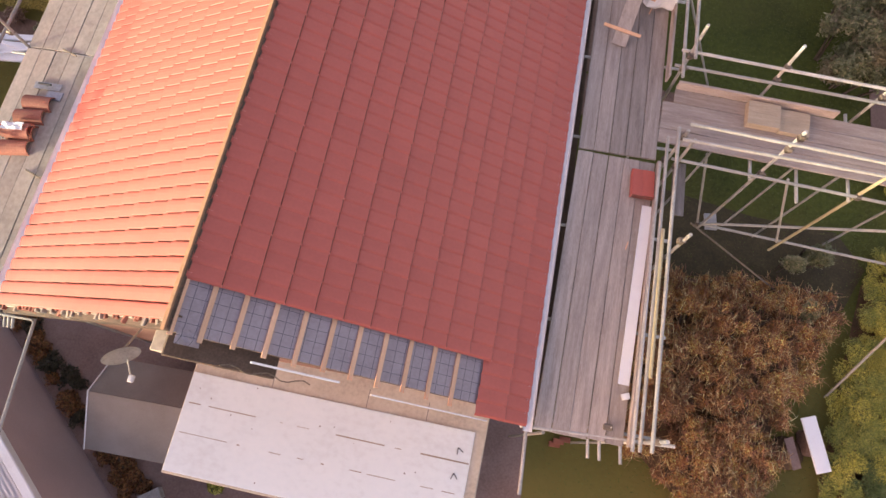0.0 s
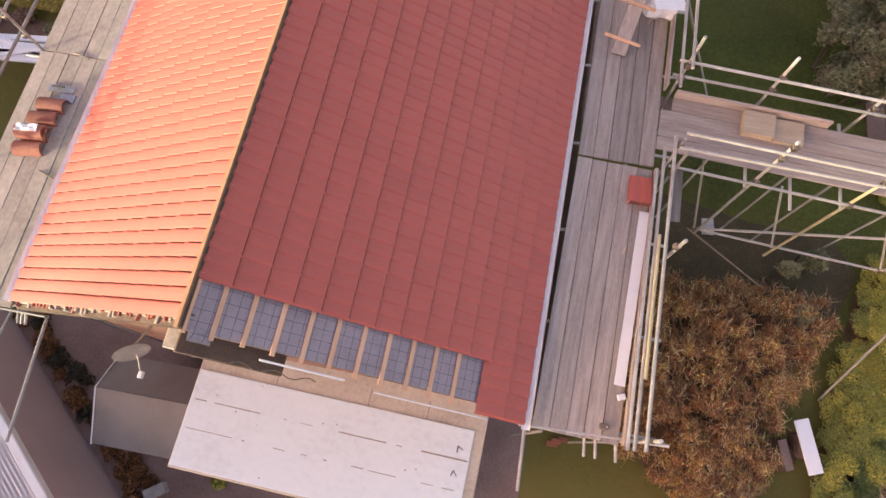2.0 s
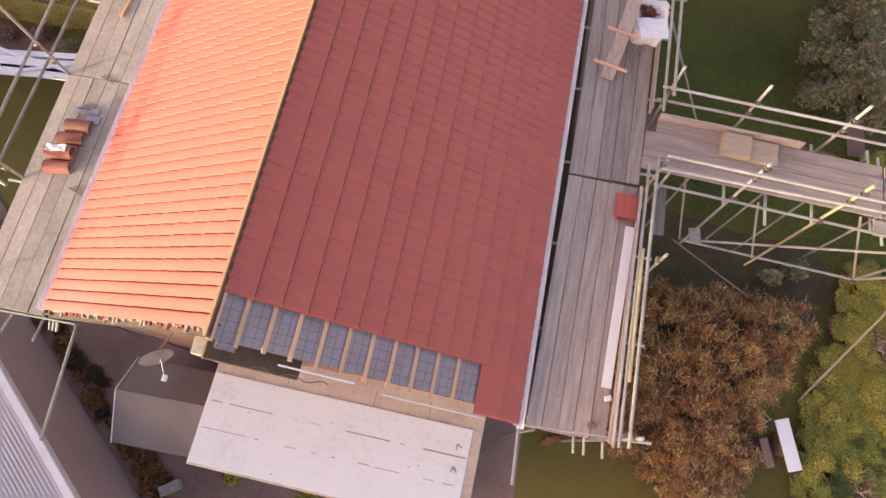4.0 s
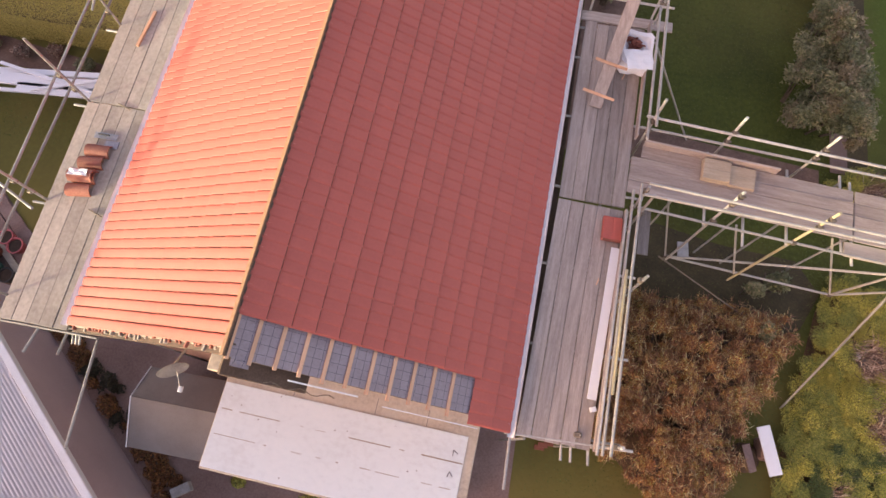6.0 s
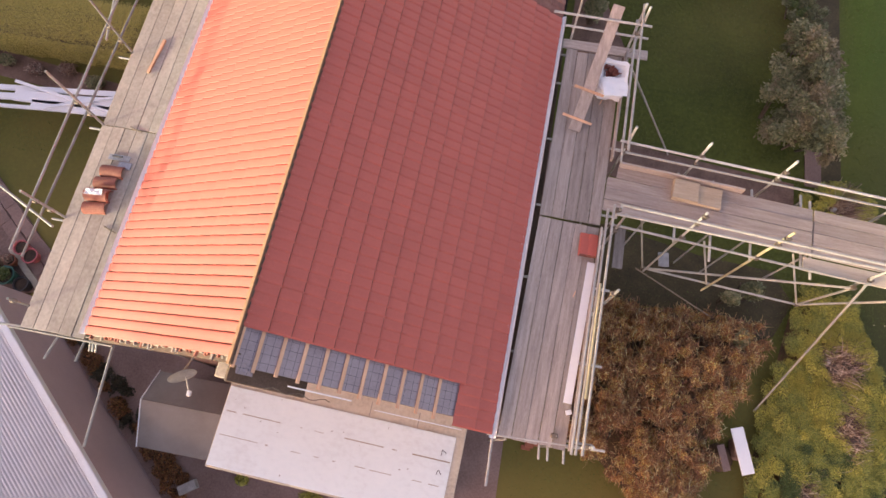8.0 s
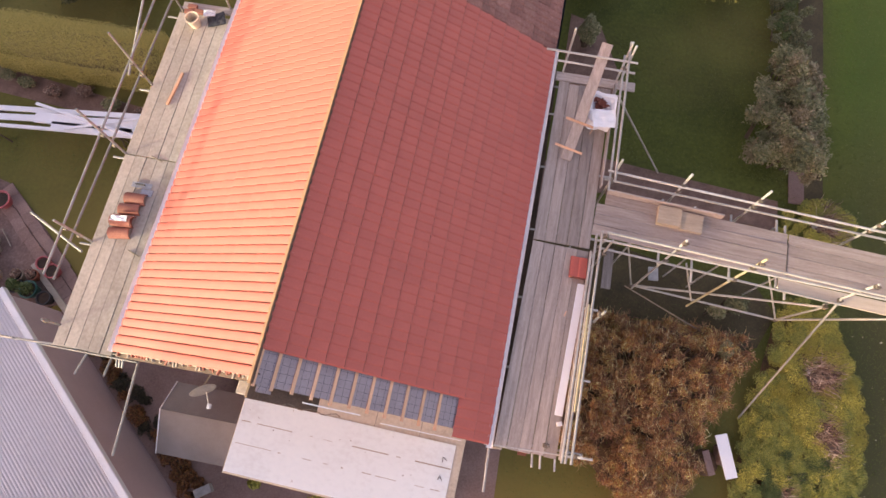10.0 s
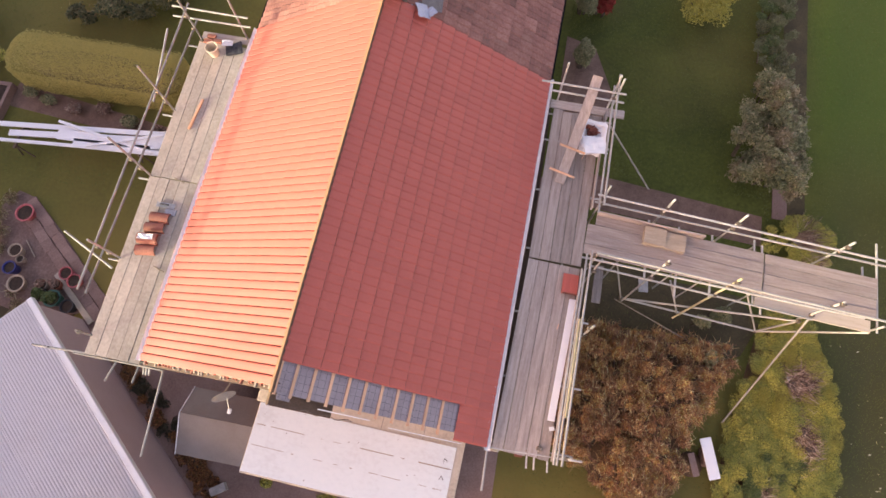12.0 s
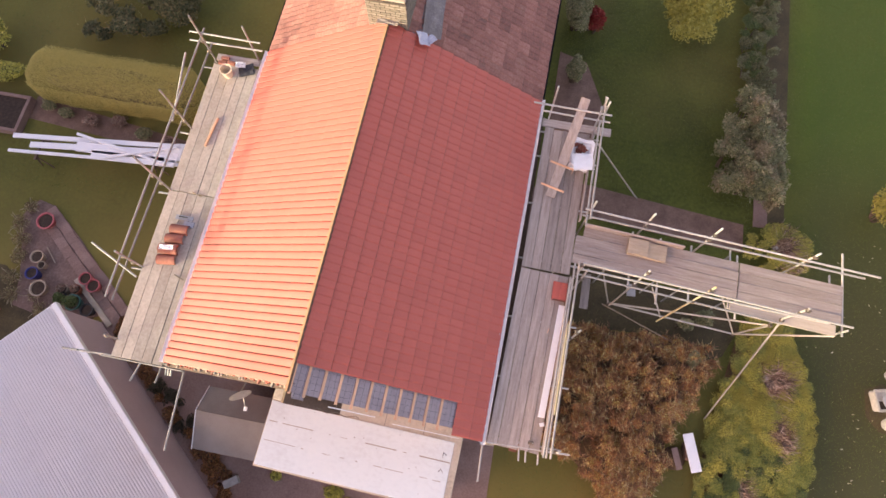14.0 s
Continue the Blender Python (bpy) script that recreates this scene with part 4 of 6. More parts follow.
# main deck along the eaves, in two lengths that lie slightly askew
SM = Matrix.Translation((1.478, 0.55, 0)) @ pose(0, 0, 0, 0, 0, -2.2)
NM = Matrix.Translation((1.632, 4.635, 0)) @ pose(0, 0, 0, 0, 0, -1.0)
for i in range(5):
    x = i * 0.2295
    board(east, x + 0.004, x + 0.2255, rs.uniform(-0.03, 0.03), 4.05, m=SM)
    board(east, x + 0.004, x + 0.2255, 0.0, 3.78 + rs.uniform(-0.05, 0.05), m=NM)
# Dark strip added below the gutter gap so that it reads as shade.
part("inside_board", boxes(((1.42, 0.7, 4.70), (1.66, 8.6, 4.735)), bevel=0.004), M["darkwood"], east, "dark strip added to shade the gap at the deck's inner edge")
board(east, 1.6, 3.36, 8.43, 8.65, along="x")
# walkway at a slight angle
WM = Matrix.Translation((2.97, 5.35, 0)) @ pose(0, 0, 0, 0, 0, -3.5)
for i in range(4):
    y = -0.42 + i * 0.2375
    board(east, -0.16 if i < 3 else 0.0, 3.71, y + 0.003, y + 0.2335, along="x", m=WM)
    board(east, 3.735, 6.11, y + 0.003, y + 0.2335, along="x", m=WM)
board(east, 3.60, 6.0, -0.71, -0.445, z=DECK - 0.02, along="x", material=M["pale_board"], m=WM, label="paler board")
# toe boards
def toe(p, q, h=0.2, t=0.035, z=DECK, material=None):
    p, q = Vector((*p, z)), Vector((*q, z))
    d = q - p
    bm = boxes(((0, -t / 2, 0), (d.length, t / 2, h)), bevel=0.004)
    bmesh.ops.transform(bm, matrix=Matrix.Translation(p) @ pose(0, 0, 0, 0, 0, math.degrees(math.atan2(d.y, d.x))), verts=bm.verts)
    return bm


part("toe_board", toe((2.68, 0.5), (2.80, 4.55), 0.11), M["board"], east)
part("toe_board", toe((2.845, 5.97), (2.90, 8.45)), M["board"], east)
n0, n1 = WM @ Vector((0.0, 0.545, 0)), WM @ Vector((2.36, 0.545, 0))
part("toe_board", toe(n0.to_2d(), n1.to_2d(), 0.18, 0.04), M["board_x"], east)


def w(u, v, z):
    p = WM @ Vector((u, v, 0))
    return (p.x, p.y, z)


# uprights north of the walkway and their rails
for x, y, top in ((2.97, 6.01, 6.36), (4.33, 6.03, 6.18), (5.83, 5.97, 6.13), (8.07, 5.85, 5.95)):
    tube(east, (x, y, 0.02), (x, y, top), "standard")
    coupler(east, (x, y - 0.03, 5.73))
    coupler(east, (x, y - 0.03, 5.43))
tube(east, (2.85, 6.066, 5.726), (9.5, 5.608, 5.726), "guard_rail")
tube(east, (2.85, 6.018, 5.431), (9.35, 5.641, 5.431), "guard_rail")
# uprights south of the walkway, rails and the lattice beam below the deck
for x, y, top, low, mat_ in ((3.07, 4.59, 5.80, 3.4, None), (4.30, 4.67, 6.24, 2.70, None), (5.67, 4.52, 6.35, 2.49, "yellow"), (7.70, 4.46, 6.2, 4.5, None)):
    tube(east, (x, y, low), (x, y, top), "standard", M[mat_] if mat_ else None, "yellow painted tube" if mat_ else "")
    for z in (6.13, 5.81, 5.05):
        if z < top:
            coupler(east, (x, y - 0.03, z))
S_RAIL = [((2.88, 4.602, 6.147), (8.62, 4.223, 6.147), "guard_rail"), ((2.9, 4.56, 5.82), (8.3, 4.325, 5.82), "guard_rail"), ((3.0, 4.663, 5.07), (7.7, 4.339, 5.07), "ledger")]
for p, q, nm in S_RAIL:
    tube(east, p, q, nm)
NODE, KNEE, TOP = (4.26, 4.72, 2.75), (7.62, 4.485, 2.76), (7.62, 4.36, 4.69)
tube(east, NODE, TOP, "brace")
tube(east, NODE, KNEE, "ledger")
tube(east, KNEE, TOP, "brace")
tube(east, KNEE, (8.93, 4.3, 4.95), "brace")
tube(east, (4.05, 4.60, 3.0), (7.1, 4.5, 0.1), "brace", M["coupler"], "thin dark brown brace", r=0.018)
for p, q in ((NODE, (3.576, 4.93, 4.9)), ((5.68, 4.595, 2.75), (4.77, 4.70, 4.9)), (KNEE, (6.41, 4.747, 4.9))):
    tube(east, p, q, "brace", r=0.02)
for p in (NODE, KNEE, TOP):
    coupler(east, p)
tube(east, (7.68, 4.47, 5.2), (8.05, 2.42, 0.05), "raker")
tube(east, (9.1, 4.32, 4.97), (9.1, 6.32, 5.04), "transom")
tube(east, (9.1, 4.42, 4.6), (9.1, 4.42, 5.2), "standard")
tube(east, (6.51, 5.80, 0.02), (6.51, 5.80, 4.93), "standard")
for x, y0, y1 in ((4.18, 4.56, 6.0), (4.85, 4.30, 5.95), (5.59, 4.44, 5.9), (6.51, 4.5, 5.95), (6.68, 4.28, 5.85), (8.83, 4.3, 5.75)):
    tube(east, (x, y0, 4.965), (x, y1, 4.965), "transom")
# rails and uprights of the main deck
for x, y, top in ((2.90, 0.60, 5.9), (3.04, 3.17, 5.90), (2.98, 4.72, 5.8), (3.0, 8.55, 6.4)):
    tube(east, (x, y, 0.02), (x, y, top), "standard")
    coupler(east, (x - 0.03, y, 5.62))
    coupler(east, (x - 0.03, y, 4.9))
tube(east, (2.76, 0.45, 5.80), (2.85, 4.75, 5.80), "guard_rail")
tube(east, (2.728, 0.45, 5.435), (2.82, 4.8, 5.435), "guard_rail")
tube(east, (2.775, 1.35, 5.50), (2.815, 3.35, 5.50), "guard_rail", M["yellow"], "yellow painted tube")
tube(east, (2.70, 0.45, 5.22), (2.79, 4.5, 5.22), "guard_rail")
tube(east, (2.93, 5.7, 6.05), (2.96, 8.9, 6.05), "guard_rail")
tube(east, (2.92, 5.7, 5.6), (2.95, 8.9, 5.6), "guard_rail")
tube(east, (1.26, 8.44, 6.05), (3.14, 8.41, 6.05), "guard_rail")
tube(east, (1.55, 8.53, 5.6), (3.2, 8.49, 5.6), "guard_rail")
tube(east, (1.75, 8.68, 4.7), (1.75, 8.68, 6.5), "standard")
tube(east, (2.95, 8.70, 4.7), (2.95, 8.70, 6.3), "standard")
for y in (0.66, 2.0, 3.4, 4.86, 6.3, 7.6, 8.3):
    tube(east, (1.12, y, 4.965), (3.1, y, 4.965), "transom")
tube(east, (1.30, 0.53, 5.03), (3.28, 0.61, 5.03), "ledger")
tube(east, (1.40, 0.55, 4.9), (1.42, -0.30, 4.9), "ledger")
tube(east, (1.62, 0.5, 0.02), (1.62, 0.5, 4.95), "standard")
tube(east, (1.62, 8.7, 0.02), (1.62, 8.7, 4.95), "standard")
tube(east, (3.1, 8.25, 4.9), (5.45, 9.2, 0.02), "brace")
for x in (2.2, 2.35, 2.62):
    tube(east, (x, 0.52, 4.93), (x + 0.02, 0.28, 4.93), "transom", r=0.02)

west = thing("scaffold", (-6.6, 4.7, 0), "tube scaffold with a boarded deck west of the roof", "scaffold")
for i in range(5):
    x = -7.27 + i * 0.245
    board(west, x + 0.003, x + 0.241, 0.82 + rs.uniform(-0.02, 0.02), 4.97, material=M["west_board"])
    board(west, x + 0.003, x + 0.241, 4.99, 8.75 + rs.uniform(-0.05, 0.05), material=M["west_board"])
board(west, -7.25, -6.05, 8.83, 9.03, along="x")
for y, top in ((1.2, 5.6), (2.95, 6.3), (4.99, 6.85), (6.72, 6.85), (8.82, 6.8)):
    tube(west, (-7.26, y, 0.02), (-7.26, y, top), "standard")
    for z in (5.83, 5.4, 4.9):
        if z < top:
            coupler(west, (-7.31, y, z))
tube(west, (-7.395, 2.0, 5.83), (-7.385, 9.2, 5.83), "guard_rail")
tube(west, (-7.48, 2.0, 5.4), (-7.30, 9.1, 5.4), "guard_rail")
tube(west, (-7.5, 6.6, 5.55), (-7.52, 8.3, 6.0), "guard_rail")
tube(west, (-7.55, 8.87, 6.1), (-5.7, 8.84, 6.1), "guard_rail")
tube(west, (-7.75, 8.92, 5.65), (-5.8, 8.92, 5.65), "guard_rail")
tube(west, (-6.1, 9.0, 4.8), (-6.1, 9.0, 6.45), "standard")
for y in (0.78, 2.9, 4.9, 6.6, 8.6):
    tube(west, (-7.55, y, 4.965), (-5.55, y, 4.965), "transom")
tube(west, (-8.5, 0.78, 4.96), (-5.95, 0.86, 4.96), "ledger")
tube(west, (-8.1, 0.79, 4.96), (-8.1, 0.79, 5.06), "coupler_pin", r=0.018)
tube(west, (-5.57, 0.8, 4.9), (-5.46, -0.95, 4.9), "ledger")
tube(west, (-6.60, 0.85, 4.9), (-6.72, 0.34, 4.9), "ledger")
tube(west, (-6.10, 0.9, 4.9), (-6.14, 0.40, 4.9), "ledger")
for x in (-5.98, -5.92, -5.86):
    tube(west, (x, 0.92, 5.0), (x + 0.02, 0.62, 4.9), "ledger", r=0.02)
tube(west, (-8.3, 3.2, 5.6), (-7.0, 2.6, 5.6), "transom")
tube(west, (-5.6, 0.9, 4.75), (-5.6, 8.8, 4.75), "ledger")
tube(west, (-5.62, 1.0, 0.02), (-5.62, 1.0, 4.9), "standard")

# ---- things on the decks ----
solid("fascia_board", box(bmesh.new(), (-0.074, -1.29, 0.006), (0.074, 1.29, 0.03), 0.004, pose(2.633, 2.555, DECK, 0, 0, -3.0)), M["white_sack"], "long white plastic fascia board lying on the deck", "board", base=(2.63, 2.6, DECK))

spare_tile = tile_mesh("tile_body", M["tile"], 0.33, 0.43)
for z, rz in ((0.002, 2), (0.035, 1), (0.068, 3)):
    t = tagged(new("roof_tile", spare_tile), "spare red roof tile stacked on the deck", "tile", "spare tiles on the deck")
    t.matrix_basis = pose(2.425, 3.945, DECK + z, 0, 0, rz - 3)

for u0, u1, v0, v1, hh in ((1.06, 1.535, 0.09, 0.49, 0.13), (1.54, 1.985, 0.08, 0.47, 0.08)):
    b = thing("cardboard_box", WM @ Vector(((u0 + u1) / 2, (v0 + v1) / 2, DECK)), "closed pale cardboard box on the walkway", "box", "boxes on the walkway")
    for nm, lo, hi in (("body", (u0, v0, DECK + 0.004), (u1, v1, DECK + hh)), ("flap", (u0 + 0.004, v0 + 0.004, DECK + hh + 0.001), (u1 - 0.004, (v0 + v1) / 2 - 0.003, DECK + hh + 0.006)), ("flap", (u0 + 0.004, (v0 + v1) / 2 + 0.003, DECK + hh + 0.001), (u1 - 0.004, v1 - 0.004, DECK + hh + 0.006))):
        part(nm, box(bmesh.new(), lo, hi, 0.004 if nm == "body" else 0.0, WM), M["card"], b)

# plank with cleats leaning on the end rail
ladder = thing("cleated_plank", (2.3, 7.0, DECK), "weathered plank with wooden cleats leaning over the rail", "plank")
pa, pb = Vector((2.06, 6.50, DECK + 0.03)), Vector((2.47, 8.72, 6.12))
pd = pb - pa
PM = Matrix.Translation(pa) @ pd.to_track_quat("Y", "Z").to_matrix().to_4x4()
part("plank", box(bmesh.new(), (-0.115, 0, 0), (0.115, pd.length, 0.036), 0.005, PM), M["board"], ladder)
for v in (0.2, 0.78):
    part("cleat", box(bmesh.new(), (-0.33, v, 0.037), (0.27, v + 0.05, 0.065), 0.004, PM @ pose(0, 0, 0, 0, 0, -3)), M["batten"], ladder)


def sack():
    bm = bmesh.new()
    n, rings = 28, [(0.27, 0.0), (0.31, 0.08), (0.30, 0.20), (0.29, 0.30), (0.31, 0.36), (0.25, 0.35), (0.22, 0.27), (0.18, 0.24)]
    rows = []
    for k, (r, z) in enumerate(rings):
        row = []
        for i in range(n):
            a = 2 * math.pi * i / n
            f = 1 + 0.10 * noise.noise((math.cos(a) * 2, math.sin(a) * 2, z * 5)) + 0.04 * math.sin(5 * a + k)
            sq = 1 / max(abs(math.cos(a)), abs(math.sin(a))) ** 0.95
            row.append(bm.verts.new((2.66 + r * f * sq * math.cos(a) * 0.9, 7.66 + r * f * sq * math.sin(a) * 1.2, DECK + 0.005 + z)))
        rows.append(row)
    for a, b in zip(rows, rows[1:]):
        for i in range(n):
            bm.faces.new((a[i], a[(i + 1) % n], b[(i + 1) % n], b[i]))
    bm.faces.new(rows[0][::-1])
    bm.faces.new(rows[-1])
    return bm


bag = thing("rubble_sack", (2.66, 7.66, DECK), "open white plastic sack holding broken red tile", "sack")
part("bag", sack(), M["white_sack"], bag)
part("flap", lead_sheet(2.70, 7.40, DECK + 0.38, 0.52, 0.46, 5, tilt=pose(0, 0, 0, -8, 6, 12)), M["white_sack"], bag)
bm = bmesh.new()
rb = random.Random(4)
for i in range(30):
    a, r = rb.uniform(0, 6.28), rb.uniform(0, 0.15)
    box(bm, (-0.05, -0.04, -0.012), (0.05, 0.04, 0.012), 0.0, pose(2.60 + r * math.cos(a), 7.80 + r * math.sin(a), DECK + 0.27 + rb.uniform(0, 0.06), rb.uniform(-40, 40), rb.uniform(-40, 40), rb.uniform(0, 180)))
part("broken_tile", bm, M["rubble"], bag, "broken dark red tile pieces")

# west deck
def half_round(at, length, r, rz, t=0.016):
    bm = bmesh.new()
    n = 10
    rows = []
    for x in (0, length):
        outer = [bm.verts.new((x, r * math.cos(math.pi * i / n), r * math.sin(math.pi * i / n))) for i in range(n + 1)]
        inner = [bm.verts.new((x, (r - t) * math.cos(math.pi * i / n), (r - t) * math.sin(math.pi * i / n))) for i in range(n + 1)]
        rows.append((outer, inner))
    (o0, i0), (o1, i1) = rows
    for i in range(n):
        bm.faces.new((o0[i], o1[i], o1[i + 1], o0[i + 1]))
        bm.faces.new((i0[i + 1], i1[i + 1], i1[i], i0[i]))
        bm.faces.new((o0[i + 1], i0[i + 1], i0[i], o0[i]))
        bm.faces.new((o1[i], i1[i], i1[i + 1], o1[i + 1]))
    for i in (0, n):
        bm.faces.new((o0[i], i0[i], i1[i], o1[i]))
    bmesh.ops.transform(bm, matrix=pose(*at, 0, 0, rz), verts=bm.verts)
    bmesh.ops.recalc_face_normals(bm, faces=bm.faces)
    return bm


for i, (x, y, z, rz, mat_) in enumerate(((-6.95, 3.20, 0.005, 8, "ridge_tile"), (-6.96, 3.47, 0.005, 4, "ridge_tile"), (-6.92, 3.74, 0.005, 6, "ridge_tile"), (-6.88, 4.0, 0.005, 2, "ridge_tile"), (-6.93, 3.45, 0.13, 3, "ridge_tile"))):
    solid("ridge_tile", half_round((x, y, DECK + z), 0.44, 0.125, rz), M[mat_], "brown-red half-round ridge tile stacked on the deck", "tile", group="ridge tiles", smooth=False, base=(x, y, DECK + z))
solid("paper_sheet", lead_sheet(-6.72, 3.47, DECK + 0.262, 0.34, 0.12, 3, tilt=pose(0, 0, 0, 0, 0, 5)), M["upvc"], "white folded packaging lying on the ridge tiles", "packaging", base=(-6.7, 3.47, DECK + 0.26))

tool = thing("cement_trowel", (-6.6, 4.3, DECK), "steel trowel and float lying on the deck", "tool")
part("blade", boxes(((-6.86, 4.26, DECK + 0.03), (-6.42, 4.38, DECK + 0.036))), M["lead"], tool)
part("handle", tubes(((-6.75, 4.32, DECK + 0.09), (-6.55, 4.32, DECK + 0.09)), r=0.018), M["black"], tool)
part("float", boxes(((-6.62, 4.1, DECK + 0.003), (-6.36, 4.25, DECK + 0.03)), bevel=0.006), M["lead"], tool)
part("shank", tubes(((-6.65, 4.32, DECK + 0.03), (-6.65, 4.32, DECK + 0.09)), r=0.008), M["lead"], tool)
part("foot", boxes(((-6.84, 4.27, DECK + 0.002), (-6.80, 4.37, DECK + 0.03))), M["black"], tool)

solid("timber_offcut", box(bmesh.new(), (-0.03, -0.42, 0), (0.03, 0.42, 0.04), 0.004, pose(-6.70, 6.7, DECK + 0.006, 0, 0, -6)), M["batten"], "orange softwood batten offcut lying on the deck", "timber", base=(-6.7, 6.7, DECK))
bkt = thing("bucket", (-6.76, 8.42, DECK), "cream plastic builder's bucket on the deck", "bucket")
part("body", lathe([(0.11, 0.004), (0.115, 0.02), (0.15, 0.27), (0.165, 0.275), (0.165, 0.29), (0.14, 0.29), (0.115, 0.04)], (-6.76, 8.42, DECK), 22), M["bucket"], bkt)
part("mortar_fill", lathe([(0.10, 0.0), (0.12, 0.02), (0.10, 0.025)], (-6.76, 8.42, DECK + 0.06), 18), M["mortar"], bkt)
for i, (x, y, rz) in enumerate(((-7.02, 8.74, 5), (-6.78, 8.77, -4), (-6.98, 8.88, 0))):
    solid("loose_brick", box(bmesh.new(), (-0.11, -0.05, 0), (0.11, 0.05, 0.07), 0.006, pose(x, y, DECK + 0.005, 0, 0, rz)), M["ridge_tile"], "loose red brick on the deck", "brick", group="loose bricks", base=(x, y, DECK))
solid("plastic_sheet", lead_sheet(-6.32, 8.62, DECK + 0.04, 0.42, 0.32, 21, tilt=pose(0, 0, 0, 5, -6, 20)), M["black"], "crumpled black sheeting on the deck", "sheet", base=(-6.35, 8.62, DECK))
solid("cement_bag", lead_sheet(-6.5, 8.72, DECK + 0.10, 0.26, 0.16, 31, tilt=pose(0, 0, 0, 5, 6, 10)), M["upvc"], "torn white cement bag on the deck", "bag", base=(-6.5, 8.72, DECK))

board(east, 3.175, 3.37, 3.98, 4.86, z=4.62)
solid("small_carton", box(bmesh.new(), (-0.05, -0.04, 0), (0.05, 0.04, 0.07), 0.006, pose(2.60, 1.12, DECK + 0.005, 0, 0, 20)), M["upvc"], "small white carton on the deck", "carton", base=(2.6, 1.12, DECK))
cl = thing("loose_coupler", (2.41, 0.70, DECK), "loose steel scaffold coupler on the deck", "coupler")
part("body", boxes(((2.35, 0.66, DECK + 0.003), (2.47, 0.74, DECK + 0.06)), bevel=0.015), M["coupler"], cl)
part("bolt", tubes(((2.44, 0.70, DECK + 0.05), (2.44, 0.70, DECK + 0.11)), r=0.009), M["tube"], cl)
copy_thing(cl, Matrix.Translation((0.07, 1.43, 0)) @ cl.matrix_world)
for x, y, rz in ((1.72, 7.25, 70), (1.66, 3.2, 75)):
    solid("nail_strip", box(bmesh.new(), (-0.06, -0.008, 0), (0.06, 0.008, 0.012), 0.0, pose(x + 0.8, y, DECK + 0.006, 0, 0, rz)), M["batten"], "small timber sliver lying on the deck", "timber", group="slivers", base=(x + 0.8, y, DECK))
solid("paving_slab", box(bmesh.new(), (-0.14, -0.2, 0), (0.14, 0.2, 0.05), 0.006, pose(5.55, 6.0, 0.002, 0, 0, 5)), M["stone"], "small grey paving slab lying on the lawn", "slab", base=(5.55, 6.0, 0))
for k, (x, y) in enumerate(((-6.55, 5.02), (-6.32, 2.9))):
    solid("tie_bar", tubes(((x - 0.12, y, DECK + 0.02), (x + 0.14, y - 0.09, DECK + 0.02)), r=0.012), M["coupler"], "short dark steel bar lying on the deck", "bar", group="steel bars", base=(x, y, DECK))

# ---- satellite dish on the gable ----
dish = thing("satellite_dish", (-3.95, 0.93, 4.75), "grey satellite dish on a wall bracket", "satellite dish")
bm = bmesh.new()
n = 24
rows = []
for k in range(6):
    r = 0.25 * k / 5
    rows.append([bm.verts.new((r * 1.0 * math.cos(2 * math.pi * i / n), r * 0.9 * math.sin(2 * math.pi * i / n), 0.30 * r * r / 0.3)) for i in range(n)])
for a, b in zip(rows[1:], rows[2:]):
    for i in range(n):
        bm.faces.new((a[i], a[(i + 1) % n], b[(i + 1) % n], b[i]))
for i in range(1, n):
    bm.verts.remove(rows[0][i])
for i in range(n):
    bm.faces.new((rows[0][0], rows[1][(i + 1) % n], rows[1][i]))
bmesh.ops.solidify(bm, geom=bm.faces[:], thickness=0.008)
DM = pose(-4.10, 0.55, 5.12, 80, 0, 35)
bmesh.ops.transform(bm, matrix=DM, verts=bm.verts)
part("reflector", bm, M["stone"], dish, smooth=True)
part("arm", tubes(((-4.05, 0.50, 5.0), (-3.93, 0.24, 4.95)), r=0.012), M["tube"], dish)
part("receiver", boxes(((-3.97, 0.19, 4.91), (-3.90, 0.29, 4.98)), bevel=0.012), M["upvc"], dish)
part("bracket", tubes(((-4.10, 0.58, 5.08), (-4.08, 0.96, 4.8)), r=0.018), M["tube"], dish)

